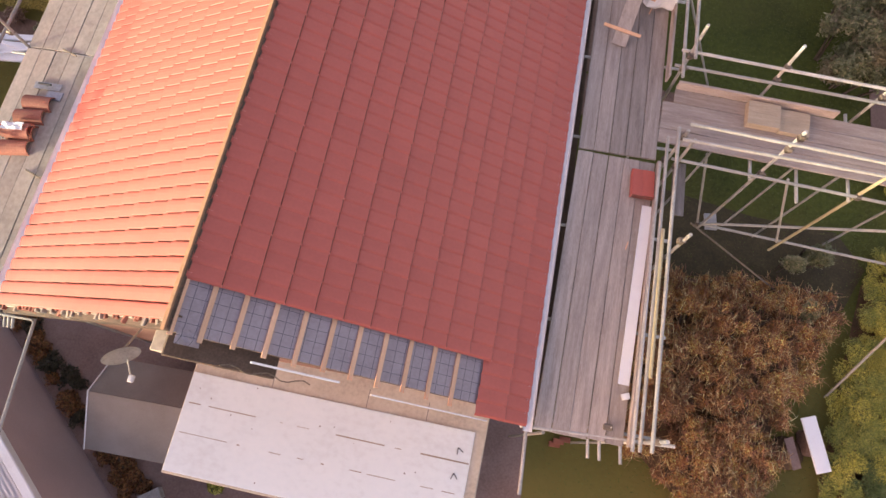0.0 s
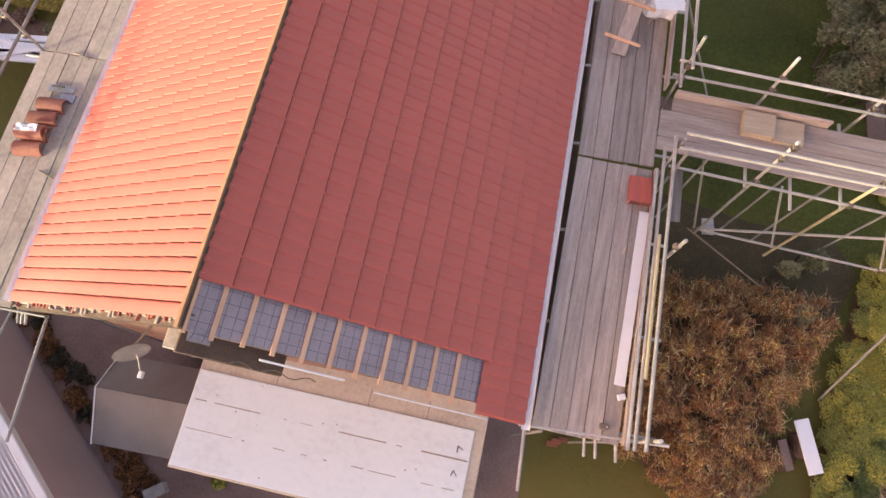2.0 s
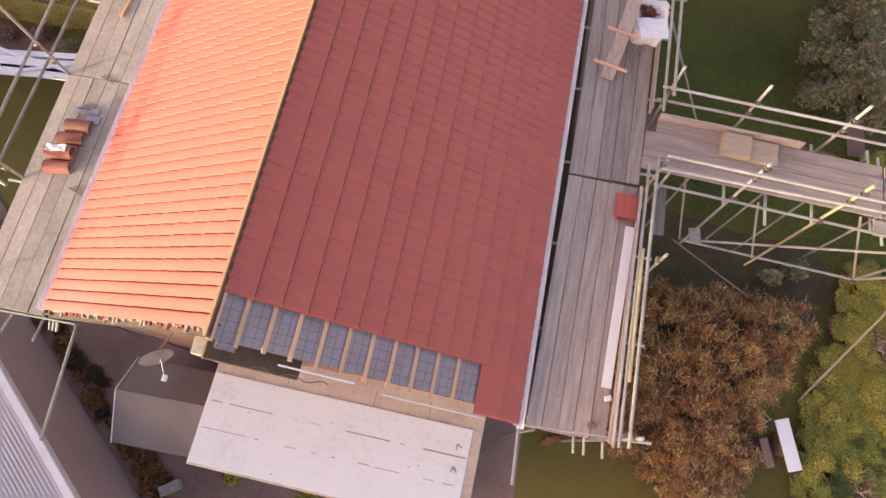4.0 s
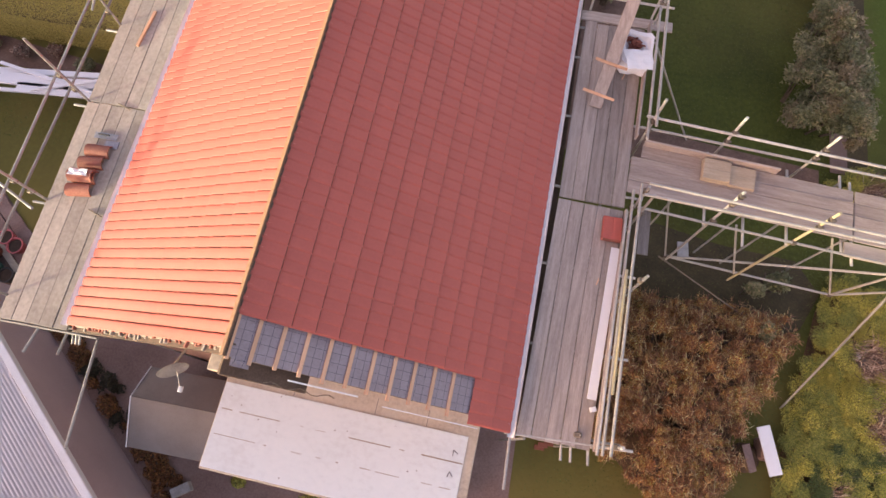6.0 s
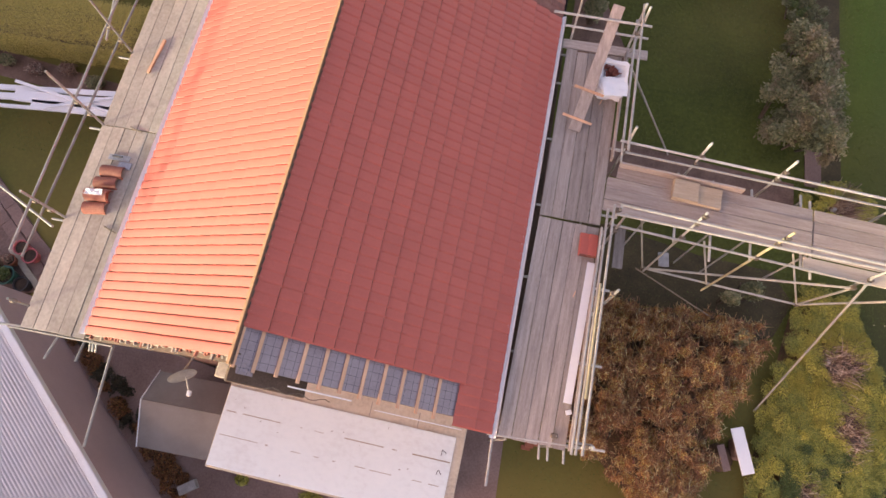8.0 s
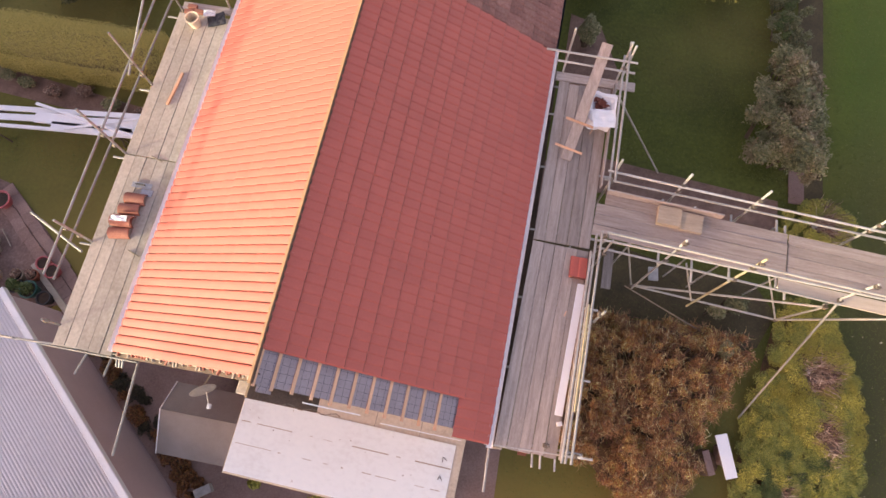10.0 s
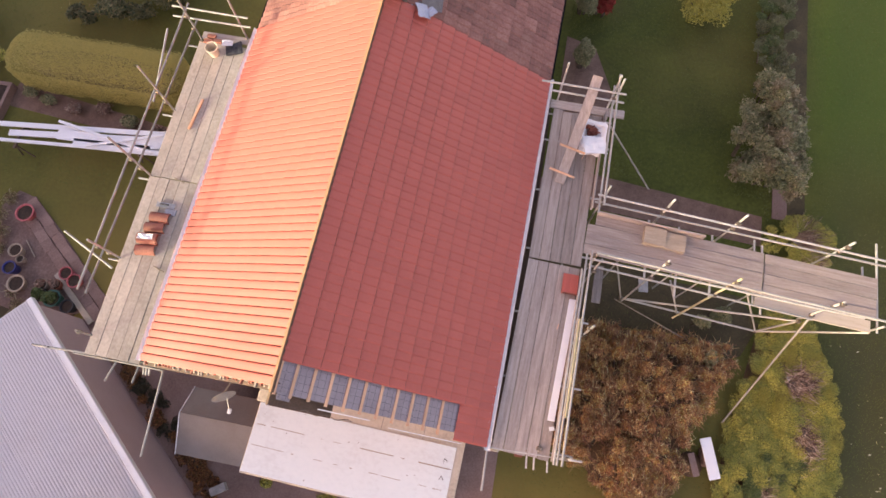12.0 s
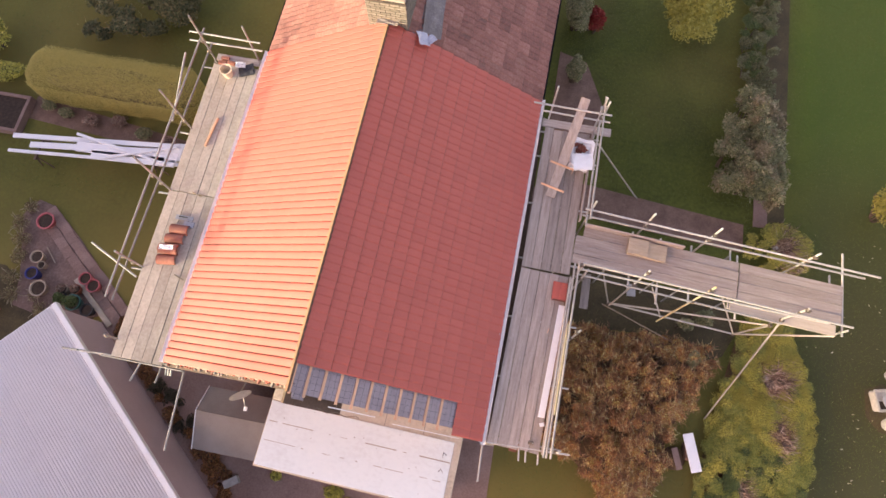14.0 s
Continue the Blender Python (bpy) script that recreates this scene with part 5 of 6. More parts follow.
# ---- garden, east ----
def blobs(name, material, label, seed, n_leaves, size, spots, twigs=0, group="", category="shrub", slim=0.5, lump=0.3, shell=0.3, twig_r=0.004, tints=()):
    """One shrub whose crown is made of several uneven lumps; spots are (x, y, z, rx, ry, rz)."""
    rng = np.random.default_rng(seed)
    cx, cy = sum(s[0] for s in spots) / len(spots), sum(s[1] for s in spots) / len(spots)
    t = thing(name, (cx, cy, 0), label, category, group)
    area = sum(s[3] * s[4] for s in spots)
    places = []
    for x, y, z, rx, ry, rz in spots:
        n = int(n_leaves * rx * ry / area)
        p = blob_places(rng, n, (x - cx, y - cy, z), (rx, ry, rz), shell, lump=lump)
        p[:, 2] = p[:, 2].clip(0.02, None)
        places.append(p)
        if len(places) % 4 != 1:
            continue
        a = rng.uniform(0, 6.283)
        q = Vector((x - cx + rx * 0.3 * math.cos(a), y - cy + ry * 0.3 * math.sin(a), z + rz * 0.5))
        o = Vector(((x - cx) * 0.7, (y - cy) * 0.7, 0))
        m = Matrix.Translation((o + q) / 2) @ (q - o).to_track_quat("Z", "Y").to_matrix().to_4x4()
        bm = bmesh.new()
        bmesh.ops.create_cone(bm, cap_ends=True, segments=6, radius1=0.035, radius2=0.01, depth=(q - o).length, matrix=m)
        ob = new("stem", finish("stem", bm, M["bark"]))
        ob.parent = t
    pick = rng.integers(0, max(1, len(tints)), len(places))
    for k in sorted(set(pick.tolist())):
        leaves = np.concatenate([p for p, i in zip(places, pick) if i == k])
        ob = new("crown", leaf_mesh("crown", leaves, size, M[tints[k]] if tints else material, rng, slim=slim))
        ob.parent = t
    if twigs:
        at = np.array([(q[0] - cx, q[1] - cy, q[2]) for q in spots])
        size3 = np.array([q[3:6] for q in spots])
        pick = rng.choice(len(spots), size=twigs, p=size3[:, 0] * size3[:, 1] / (size3[:, 0] * size3[:, 1]).sum())
        ob = new("twig_spray", twig_mesh(rng, twigs, at[pick], size3[pick], 0.17, M["wisp"], twig_r))
        ob.parent = t
        tagged(ob, kind="stuff")
    return t


rq = random.Random(8)
BROWN_BED = [(3.25, 4.6), (8.0, 4.7), (8.1, 4.0), (7.85, 3.2), (7.5, 2.4), (7.05, 1.9), (6.95, 0.9), (6.7, 0.2), (6.6, -1.2), (5.3, -1.2), (5.0, -0.2), (4.3, 0.4), (3.3, 0.8)]


def depth_inside(x, y, outline):
    """How far a place lies inside an outline, negative outside it."""
    far, inside = 1e9, False
    for (ax, ay), (bx, by) in zip(outline, outline[1:] + outline[:1]):
        k = max(0.0, min(1.0, ((x - ax) * (bx - ax) + (y - ay) * (by - ay)) / ((bx - ax) ** 2 + (by - ay) ** 2)))
        far = min(far, math.hypot(x - ax - k * (bx - ax), y - ay - k * (by - ay)))
        if (ay > y) != (by > y) and x < ax + (y - ay) * (bx - ax) / (by - ay):
            inside = not inside
    return far if inside else -far


spots = []
for i in range(24):
    for j in range(28):
        x, y = 3.2 + i * 0.22 + rq.uniform(-0.09, 0.09), -1.3 + j * 0.22 + rq.uniform(-0.09, 0.09)
        k = depth_inside(x, y, BROWN_BED)
        if k > 0.08 and rq.random() < 0.78:
            r = rq.uniform(0.14, 0.27)
            spots.append((x, y, 0.22 + 0.55 * min(1, k) ** 0.6 + rq.uniform(-0.2, 0.2), r, r * rq.uniform(0.8, 1.2), rq.uniform(0.22, 0.4)))
blobs("brown_shrub", M["leaf_brown"], "wide bed of brown autumn shrubs with dry pale twigs", 3, 175000, 0.06, spots, twigs=14000, slim=0.28, lump=0.45, shell=0.2, twig_r=0.0055, tints=("leaf_brown", "leaf_umber", "leaf_rust", "leaf_umber", "leaf_brown", "leaf_umber"))
spots = [(5.7 + rq.uniform(-0.5, 0.7), -0.3 + rq.uniform(-0.7, 0.9), 0.4 + rq.uniform(0, 0.25), 0.26, 0.26, 0.35) for k in range(18)]
blobs("dry_bush", M["leaf_gold"], "low bush of dry golden-brown stems and leaves", 4, 14000, 0.09, spots, twigs=500, slim=0.2, lump=0.5, shell=0.2, twig_r=0.005)
shrub("grey_herb", (7.43, 4.0, 0.6), (0.28, 0.34, 0.4), M["leaf_grey"], "grey-green herb among brown shrubs", "plant", n=1600, size=0.10, seed=61, stems=4, trunk=0.015, group="grey herbs", shell=0.1, slim=0.3)
shrub("grey_herb", (7.15, 5.1, 0.5), (0.32, 0.25, 0.35), M["leaf_grey"], "grey-green herb among brown shrubs", "plant", n=1200, size=0.09, seed=62, stems=4, trunk=0.015, group="grey herbs", shell=0.1, slim=0.3)
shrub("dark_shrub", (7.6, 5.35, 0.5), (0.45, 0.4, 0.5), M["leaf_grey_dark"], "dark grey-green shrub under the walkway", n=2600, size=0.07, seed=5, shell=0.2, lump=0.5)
CONIFER_BED = [(8.75, 5.3), (9.3, 5.95), (10.4, 5.7), (11.0, 4.6), (11.2, 3.1), (11.1, 1.3), (10.9, -0.4), (10.7, -2.2), (7.9, -2.2), (7.6, -0.6), (7.75, 0.6), (8.05, 1.9), (8.25, 3.1), (8.75, 4.3)]
TUFTS = [(10.15, 3.92, 0.44), (9.8, 3.75, 0.32), (10.12, 2.55, 0.34), (10.3, 2.1, 0.38), (9.2, 0.6, 0.36), (10.05, -0.6, 0.42)]
spots = []
for i in range(18):
    for j in range(38):
        x, y = 7.6 + i * 0.21 + rq.uniform(-0.09, 0.09), -2.2 + j * 0.215 + rq.uniform(-0.09, 0.09)
        k = depth_inside(x, y, CONIFER_BED)
        if k > 0.1 and all(math.hypot(x - a, y - b) > r * 0.8 for a, b, r in TUFTS):
            r = rq.uniform(0.17, 0.32)
            spots.append((x, y, 0.05 + 0.30 * min(1.0, k / 0.5) ** 0.5 + 0.06 * math.sin(2.3 * x + 0.7) * math.sin(1.9 * y) + rq.uniform(-0.06, 0.07), r, r * rq.uniform(0.8, 1.3), rq.uniform(0.06, 0.11)))
spots.sort(key=lambda q: q[1] + 0.3 * q[0] + 0.25 * math.sin(2 * q[0]))
CUT = len(spots) // 8 + 1
for i in range(8):
    blobs("golden_conifer", M["leaf_lime"], "low spreading lime-yellow conifer", 20 + i, 40000, 0.048, spots[i * CUT:(i + 1) * CUT], group="golden conifers", lump=0.15, shell=0.25, slim=0.3, tints=("leaf_green_lime", "leaf_lime", "leaf_green_lime", "leaf_green") if i in (2, 3, 4) else ("leaf_lime", "leaf_lime", "leaf_green_lime", "leaf_yellow"))
spots = []
while len(spots) < 90:
    a, q = rq.uniform(0, 6.283), rq.uniform(0.42, 1.0)
    r = rq.uniform(0.16, 0.26)
    spots.append((10.08 + 1.05 * q * math.cos(a), 8.13 + 0.85 * q * math.sin(a), 0.45 - 0.35 * q ** 3 + rq.uniform(-0.05, 0.05), r, r, rq.uniform(0.14, 0.22)))
blobs("golden_conifer", M["leaf_lime"], "low round lime-yellow conifer with an open middle", 29, 30000, 0.05, spots, group="golden conifers", lump=0.3, shell=0.35, slim=0.3, tints=("leaf_lime", "leaf_green_lime", "leaf_lime"))
patch("conifer_soil", [(8.0, -2.1), (10.6, -2.1), (10.95, 1.3), (11.0, 3.1), (10.8, 4.5), (10.3, 5.5), (9.3, 5.7), (8.9, 5.0), (8.45, 3.1), (8.2, 1.9), (7.9, 0.6)], M["litter"], "dark soil under low conifers", 0.012)


def spiky(x, y, r, seed, z=0.45):
    rng = np.random.default_rng(seed)
    t = thing("bronze_tuft", (x, y, 0), "tuft of cut-back bronze and dry stems", "plant", "bronze tufts")
    n = 420
    verts, faces = [], []
    for i in range(n):
        a, lean = rng.normal(0.15, 0.75), rng.uniform(0.7, 1.5)
        L = r * rng.uniform(0.5, 1.25)
        d = Vector((math.cos(a) * math.sin(lean), math.sin(a) * math.sin(lean), math.cos(lean)))
        s = d.orthogonal().normalized() * 0.008
        p = Vector((rng.normal() * 0.14 - 0.3 * r, rng.normal() * 0.24, z * rng.uniform(0.45, 0.8)))
        k = len(verts)
        q, e = p + d * L * 0.6, p + d * L - Vector((0, 0, 0.15 * L))
        u = d.cross(s).normalized() * 0.006
        verts += [p + s, p - s, p + u, q + s * 0.8, q - s * 0.8, q + u, e + s * 0.2, e - s * 0.2, e + u]
        for j in (0, 3):
            for b in range(3):
                faces.append((k + j + b, k + j + (b + 1) % 3, k + j + 3 + (b + 1) % 3, k + j + 3 + b))
    me = bpy.data.meshes.new("stems")
    me.from_pydata([tuple(v) for v in verts], [], faces)
    me.materials.append(M["stem_bronze"])
    ob = new("stem_tuft", me)
    ob.parent = t
    tagged(ob, kind="stuff")
    bm = lathe([(0.26, 0.0), (0.24, 0.2), (0.12, 0.4)], (0, 0, 0.0), 10)
    ob = new("crown_base", finish("crown_base", bm, M["bark"]))
    ob.parent = t


for i, (x, y, r) in enumerate(TUFTS + [(10.2, 8.2, 0.6), (10.45, 7.9, 0.45)]):
    spiky(x, y, r, 40 + i)

for x, y, r, k in ((9.72, 3.95, 0.10, 1), (9.70, 3.70, 0.09, 2), (9.85, 2.72, 0.10, 3), (10.0, 2.55, 0.08, 4), (9.95, 8.15, 0.11, 5)):
    bm = bmesh.new()
    bmesh.ops.create_icosphere(bm, subdivisions=2, radius=r)
    for v in bm.verts:
        v.co = v.co * (1 + 0.35 * noise.noise(v.co * 9 + Vector((k, k, k)))) * 1.0
        v.co = Vector((v.co.x + x, v.co.y + y, max(0.012, v.co.z * 0.8 + 0.30)))
    solid("garden_stone", bm, M["stone"], "pale rounded stone among cut bronze stems", "stone", group="garden stones", base=(x, y, 0.0))
# Panel is raised and turned to fit the camera's view; the heap carries it.
solid("white_panel", box(bmesh.new(), (-0.155, -0.54, 0), (0.155, 0.54, 0.04), 0.006, pose(7.60, 1.38, 0.47, 6, 3, 20)), M["white_sack"], "white flat panel lying tilted beside the shrub", "panel", base=(7.58, 1.40, 0.0))
solid("log_seat", boxes(((7.45, 1.15, 0.0), (7.75, 1.65, 0.45)), bevel=0.05), M["soil"], "hidden heap added to carry the raised panel", "heap", base=(7.9, 1.4, 0))
solid("timber_board", box(bmesh.new(), (-0.09, -0.32, 0), (0.09, 0.32, 0.03), 0.005, pose(7.24, 1.15, 0.30, 14, 0, 24)), M["paving"], "weathered brown board leaning beside the white panel", "board", base=(7.24, 1.15, 0.0))
solid("soil_mound", lathe([(0.34, 0.0), (0.30, 0.16), (0.18, 0.27), (0.05, 0.31)], (7.24, 1.15, 0.0), 14), M["litter"], "low mound of dead leaves under the board", "mound")

solid("brick_heap", boxes(((2.45, 0.45, 0.0), (2.68, 0.56, 0.07)), ((2.66, 0.58, 0.0), (2.88, 0.69, 0.07)), ((2.52, 0.52, 0.07), (2.74, 0.63, 0.14)), bevel=0.006), M["terracotta"], "few loose red bricks heaped on the lawn", "bricks", base=(2.65, 0.57, 0))

# tall grey-green shrub and the clipped strip behind it
spots = []
while len(spots) < 130:
    f = rq.random()
    y = 9.35 + 3.5 * f
    wd = 0.5 + 0.6 * math.sin(math.pi * min(1, 0.2 + 0.8 * f))
    x = 8.65 + 0.1 * f + rq.uniform(-1, 1) * wd
    r = rq.uniform(0.28, 0.5)
    spots.append((x, y, rq.uniform(0.5, 1.3) + 0.9 * (1 - abs(x - 8.5)), r, r * rq.uniform(0.8, 1.2), rq.uniform(0.4, 0.6)))
blobs("grey_shrub", M["leaf_grey"], "tall loose grey-green evergreen shrub on the lawn", 60, 60000, 0.10, spots, slim=0.4, lump=0.6, shell=0.25, tints=("leaf_grey", "leaf_grey", "leaf_dun", "leaf_grey_dark", "leaf_grey"))
for i in range(3):
    spots = []
    for k in range(36):
        r = rq.uniform(0.22, 0.36)
        spots.append((9.05 + 0.04 * i + rq.uniform(-0.55, 0.5), 12.8 + i * 2.2 + 2.3 * k / 36, rq.uniform(0.35, 0.6), r, r, rq.uniform(0.2, 0.3)))
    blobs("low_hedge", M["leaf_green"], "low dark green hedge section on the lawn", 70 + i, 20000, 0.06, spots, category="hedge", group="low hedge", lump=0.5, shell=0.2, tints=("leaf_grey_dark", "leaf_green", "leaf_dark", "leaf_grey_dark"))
patch("stepping_path", [(9.3, 8.9), (9.75, 8.9), (9.75, 10.2), (9.3, 10.2)], M["paving"], "short pale stone path beside the shrub", 0.03)
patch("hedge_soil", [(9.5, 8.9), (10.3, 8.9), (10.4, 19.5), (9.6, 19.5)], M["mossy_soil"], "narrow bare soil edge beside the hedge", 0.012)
shrub("yellow_shrub", (6.6, 16.3, 0.8), (1.6, 1.5, 0.9), M["leaf_yellow"], "round loose shrub with yellow autumn leaves", n=13000, size=0.10, seed=80, shell=0.2, lump=0.55)
shrub("yellow_sapling", (13.2, 9.9, 0.9), (1.0, 0.9, 0.9), M["leaf_yellow"], "small tree with thin yellow leaves", n=2500, size=0.09, seed=81, shell=0.2)
shrub("crimson_shrub", (3.2, 15.6, 0.6), (0.5, 0.5, 0.5), M["leaf_crimson"], "crimson-leaved shrub beside the wall", n=2500, size=0.08, seed=82)
shrub("wall_shrub", (2.55, 15.6, 0.8), (0.6, 0.9, 0.8), M["leaf_grey"], "grey-green shrub against the wall", n=5000, size=0.07, seed=83)
shrub("wall_shrub", (2.75, 13.4, 0.6), (0.4, 0.55, 0.6), M["leaf_grey"], "grey-green shrub against the wall", n=3500, size=0.07, seed=84)
orn = thing("bird_bath", (13.2, 3.9, 0), "weathered stone bird bath on the lawn", "bird bath")
part("pedestal", lathe([(0.22, 0), (0.22, 0.08), (0.12, 0.14), (0.09, 0.45), (0.14, 0.55)], (13.2, 3.9, 0), 14), M["stone"], orn)
part("bowl", lathe([(0.14, 0.55), (0.3, 0.62), (0.34, 0.70), (0.30, 0.70), (0.12, 0.62)], (13.2, 3.9, 0), 18), M["stone"], orn)

# ---- garden, west ----
def hedge():
    rng = np.random.default_rng(90)
    t = thing("clipped_hedge", (-12.9, 9.9, 0), "long clipped yellow-green hedge with rounded top", "hedge")
    a, b = Vector((-15.6, 9.75, 0)), Vector((-9.4, 9.75, 0))
    bm = bmesh.new()
    for k in range(8):
        x = -2.7 + k * 0.75
        bmesh.ops.create_cone(bm, cap_ends=True, segments=6, radius1=0.05, radius2=0.02, depth=1.0, matrix=Matrix.Translation((x, 0, 0.5)))
    ob = new("stems", finish("stems", bm, M["bark"]))
    ob.parent = t
    n = 120000
    u = rng.uniform(-3.0, 3.3, n)
    q = rng.uniform(-1, 1, n)
    side = rng.random(n) < 0.4
    taper = np.clip((3.25 - np.abs(u)) / 0.6, 0.15, 1) ** 0.5
    wob = 1 + 0.02 * np.sin(u * 3.1) + 0.015 * np.sin(u * 7.7 + 1)
    sx = np.where(side, np.sign(q), q)
    sz = np.where(side, rng.uniform(0, 0.85, n), (1 - np.abs(q) ** 4) ** 0.25)
    r = rng.uniform(0.9, 1.0, n)
    p = np.stack([u, 0.85 * sx * r * taper * wob, 0.1 + 1.25 * sz * r * np.sqrt(taper)], 1)
    ob = new("foliage", leaf_mesh("foliage", p, 0.035, M["leaf_hedge"], rng))
    ob.parent = t
    core = bmesh.new()
    bmesh.ops.create_uvsphere(core, u_segments=16, v_segments=8, radius=1)
    for v in core.verts:
        v.co = Vector((v.co.x * 2.8, v.co.y * 0.62, 0.5 + v.co.z * 0.62))
    ob = new("inner_core", finish("inner_core", core, M["bark"]))
    ob.parent = t


hedge()
spots = []
for k in range(22):
    r = rq.uniform(0.4, 0.75)
    spots.append((-13.4 + rq.uniform(-1.7, 1.9), 12.9 + rq.uniform(-1.0, 1.3), rq.uniform(0.5, 1.3), r, r * rq.uniform(0.8, 1.2), rq.uniform(0.4, 0.7)))
blobs("dark_shrub", M["leaf_dark"], "large loose dark green shrub behind the hedge", 91, 26000, 0.11, spots, lump=0.6, twigs=120)
shrub("dark_shrub", (-11.6, 13.4, 0.8), (1.0, 1.0, 1.0), M["leaf_dark"], "large dark green shrub behind the hedge", n=8000, size=0.1, seed=92, shell=0.3)
shrub("lime_shrub", (-18.2, 11.0, 0.7), (0.9, 1.2, 0.8), M["leaf_lime"], "bright yellow-green shrub beside the hedge", n=7000, size=0.09, seed=93)
shrub("lime_shrub", (-17.3, 9.9, 0.4), (1.0, 0.5, 0.4), M["leaf_lime"], "bright yellow-green shrub beside the hedge", n=4000, size=0.07, seed=94)
for i, (x, y, r) in enumerate(((-14.6, 8.75, 0.35), (-13.6, 8.6, 0.4), (-12.6, 8.75, 0.35), (-11.6, 8.45, 0.45), (-10.6, 8.2, 0.4), (-9.6, 8.0, 0.4), (-15.3, 8.9, 0.3))):
    shrub("border_plant", (x, y, 0.2), (r, r * 0.8, 0.28), M["leaf_red" if i % 3 else "leaf_grey"], "low withered border plant on bare soil", "plant", n=900, size=0.07, seed=100 + i, stems=3, trunk=0.015, group="border plants", shell=0.1)

pavers = [finish("paver", boxes(((-0.21 * k, -0.16, 0), (0.21 * k, 0.16, 0.045)), bevel=0.008), M["paving"]) for k in (1.0, 1.12, 0.9)]
patio = bpy.data.objects["patio"]
for k in range(13):
    for j in range(2):
        ob = new("paver", pavers[(k * 5 + j) % 3])
        ob.parent = patio
        ob.matrix_basis = pose(-13.72 + k * 0.30 - 0.23 * j + rq.uniform(-0.015, 0.015), 5.12 - k * 0.238 - 0.27 * j + rq.uniform(-0.015, 0.015), 0.012 + rq.uniform(0, 0.012), rq.uniform(-1.5, 1.5), rq.uniform(-1.5, 1.5), -38.4 + rq.uniform(-4, 4))
bed = thing("raised_bed", (-16.8, 8.4, 0), "timber-framed raised bed filled with soil", "raised bed")
for lo, hi in (((-17.8, 8.98, 0), (-16.0, 9.1, 0.3)), ((-17.8, 7.65, 0), (-16.0, 7.77, 0.3)), ((-16.12, 7.77, 0), (-16.0, 8.98, 0.3)), ((-17.8, 7.77, 0), (-17.68, 8.98, 0.3))):
    part("sleeper", boxes((lo, hi), bevel=0.012), M["paving"], bed)
part("soil", boxes(((-17.68, 7.77, 0), (-16.12, 8.98, 0.24))), M["compost"], bed)

# white plastic lengths on low trestles
pile = [((-15.6, 7.35), (-9.9, 7.95), 0.16, 0.05), ((-14.9, 7.12), (-9.9, 7.72), 0.20, 0.05), ((-15.55, 6.8), (-9.75, 7.3), 0.10, 0.06), ((-13.3, 7.33), (-9.8, 7.5), 0.34, 0.06), ((-12.7, 7.12), (-9.85, 7.32), 0.3, 0.05), ((-13.4, 7.75), (-10.1, 7.2), 0.09, 0.04), ((-12.2, 7.05), (-9.9, 7.85), 0.08, 0.04)]
for i, (a, b, wd, th) in enumerate(pile):
    d = Vector((b[0] - a[0], b[1] - a[1], 0))
    m = Matrix.Translation((a[0], a[1], 0.78 + 0.055 * (i > 2) + 0.05 * max(0, i - 4))) @ pose(0, 0, 0, 0, 0, math.degrees(math.atan2(d.y, d.x)))
    bm = boxes(((0, -wd / 2, 0), (d.length, wd / 2, 0.012)), ((0, -wd / 2, -th), (d.length, -wd / 2 + 0.012, 0.0)), ((0, wd / 2 - 0.012, -th), (d.length, wd / 2, 0.0)), bevel=0.003)
    bmesh.ops.transform(bm, matrix=m, verts=bm.verts)
    solid("plastic_trim", bm, M["white_sack"], "long white plastic roof trim resting on trestles", "trim", group="white trims", base=(a[0], a[1], 0.78))
for x, y in ((-14.6, 7.1), (-10.6, 7.55)):
    tr = thing("trestle", (x, y, 0), "low timber trestle carrying white trims", "trestle", "trestles")
    part("beam", boxes(((x - 0.04, y - 0.45, 0.64), (x + 0.04, y + 0.45, 0.722)), bevel=0.005), M["darkwood"], tr)
    for dy in (-0.38, 0.38):
        for dx in (-0.22, 0.22):
            part("leg", tubes(((x + dx, y + dy, 0), (x, y + dy * 0.9, 0.66)), r=0.025, n=6), M["darkwood"], tr)
sk = thing("rubble_sack", (-9.95, 7.75, 0), "crumpled white sack on the lawn", "sack")
part("bag", lead_sheet(-9.9, 7.7, 0.84, 0.75, 0.6, 55, tilt=pose(0, 0, 0, 4, 8, 15)), M["upvc"], sk)
part("filling", boxes(((-10.15, 7.5, 0.0), (-9.65, 7.95, 0.84)), bevel=0.08), M["upvc"], sk)


def pot(x, y, r, h, material, label, plant=None, seed=0):
    t = thing("plant_pot", (x, y, 0.02), label, "pot", "patio pots")
    part("pot", lathe([(r * 0.72, 0), (r, h * 0.86), (r * 1.1, h * 0.88), (r * 1.1, h), (r * 0.93, h), (r * 0.85, h * 0.8)], (x, y, 0.02), 20), material, t)
    part("compost", lathe([(r * 0.8, h * 0.75), (r * 0.88, h * 0.85), (r * 0.5, h * 0.87)], (x, y, 0.02), 14), M["compost"], t)
    if plant:
        rng = np.random.default_rng(seed)
        ob = new("plant", leaf_mesh("plant", blob_places(rng, 700, (0, 0, h + r * 0.4), (r * 1.2, r * 1.2, r * 0.9), 0.1), 0.07, plant, rng))
        ob.parent = t


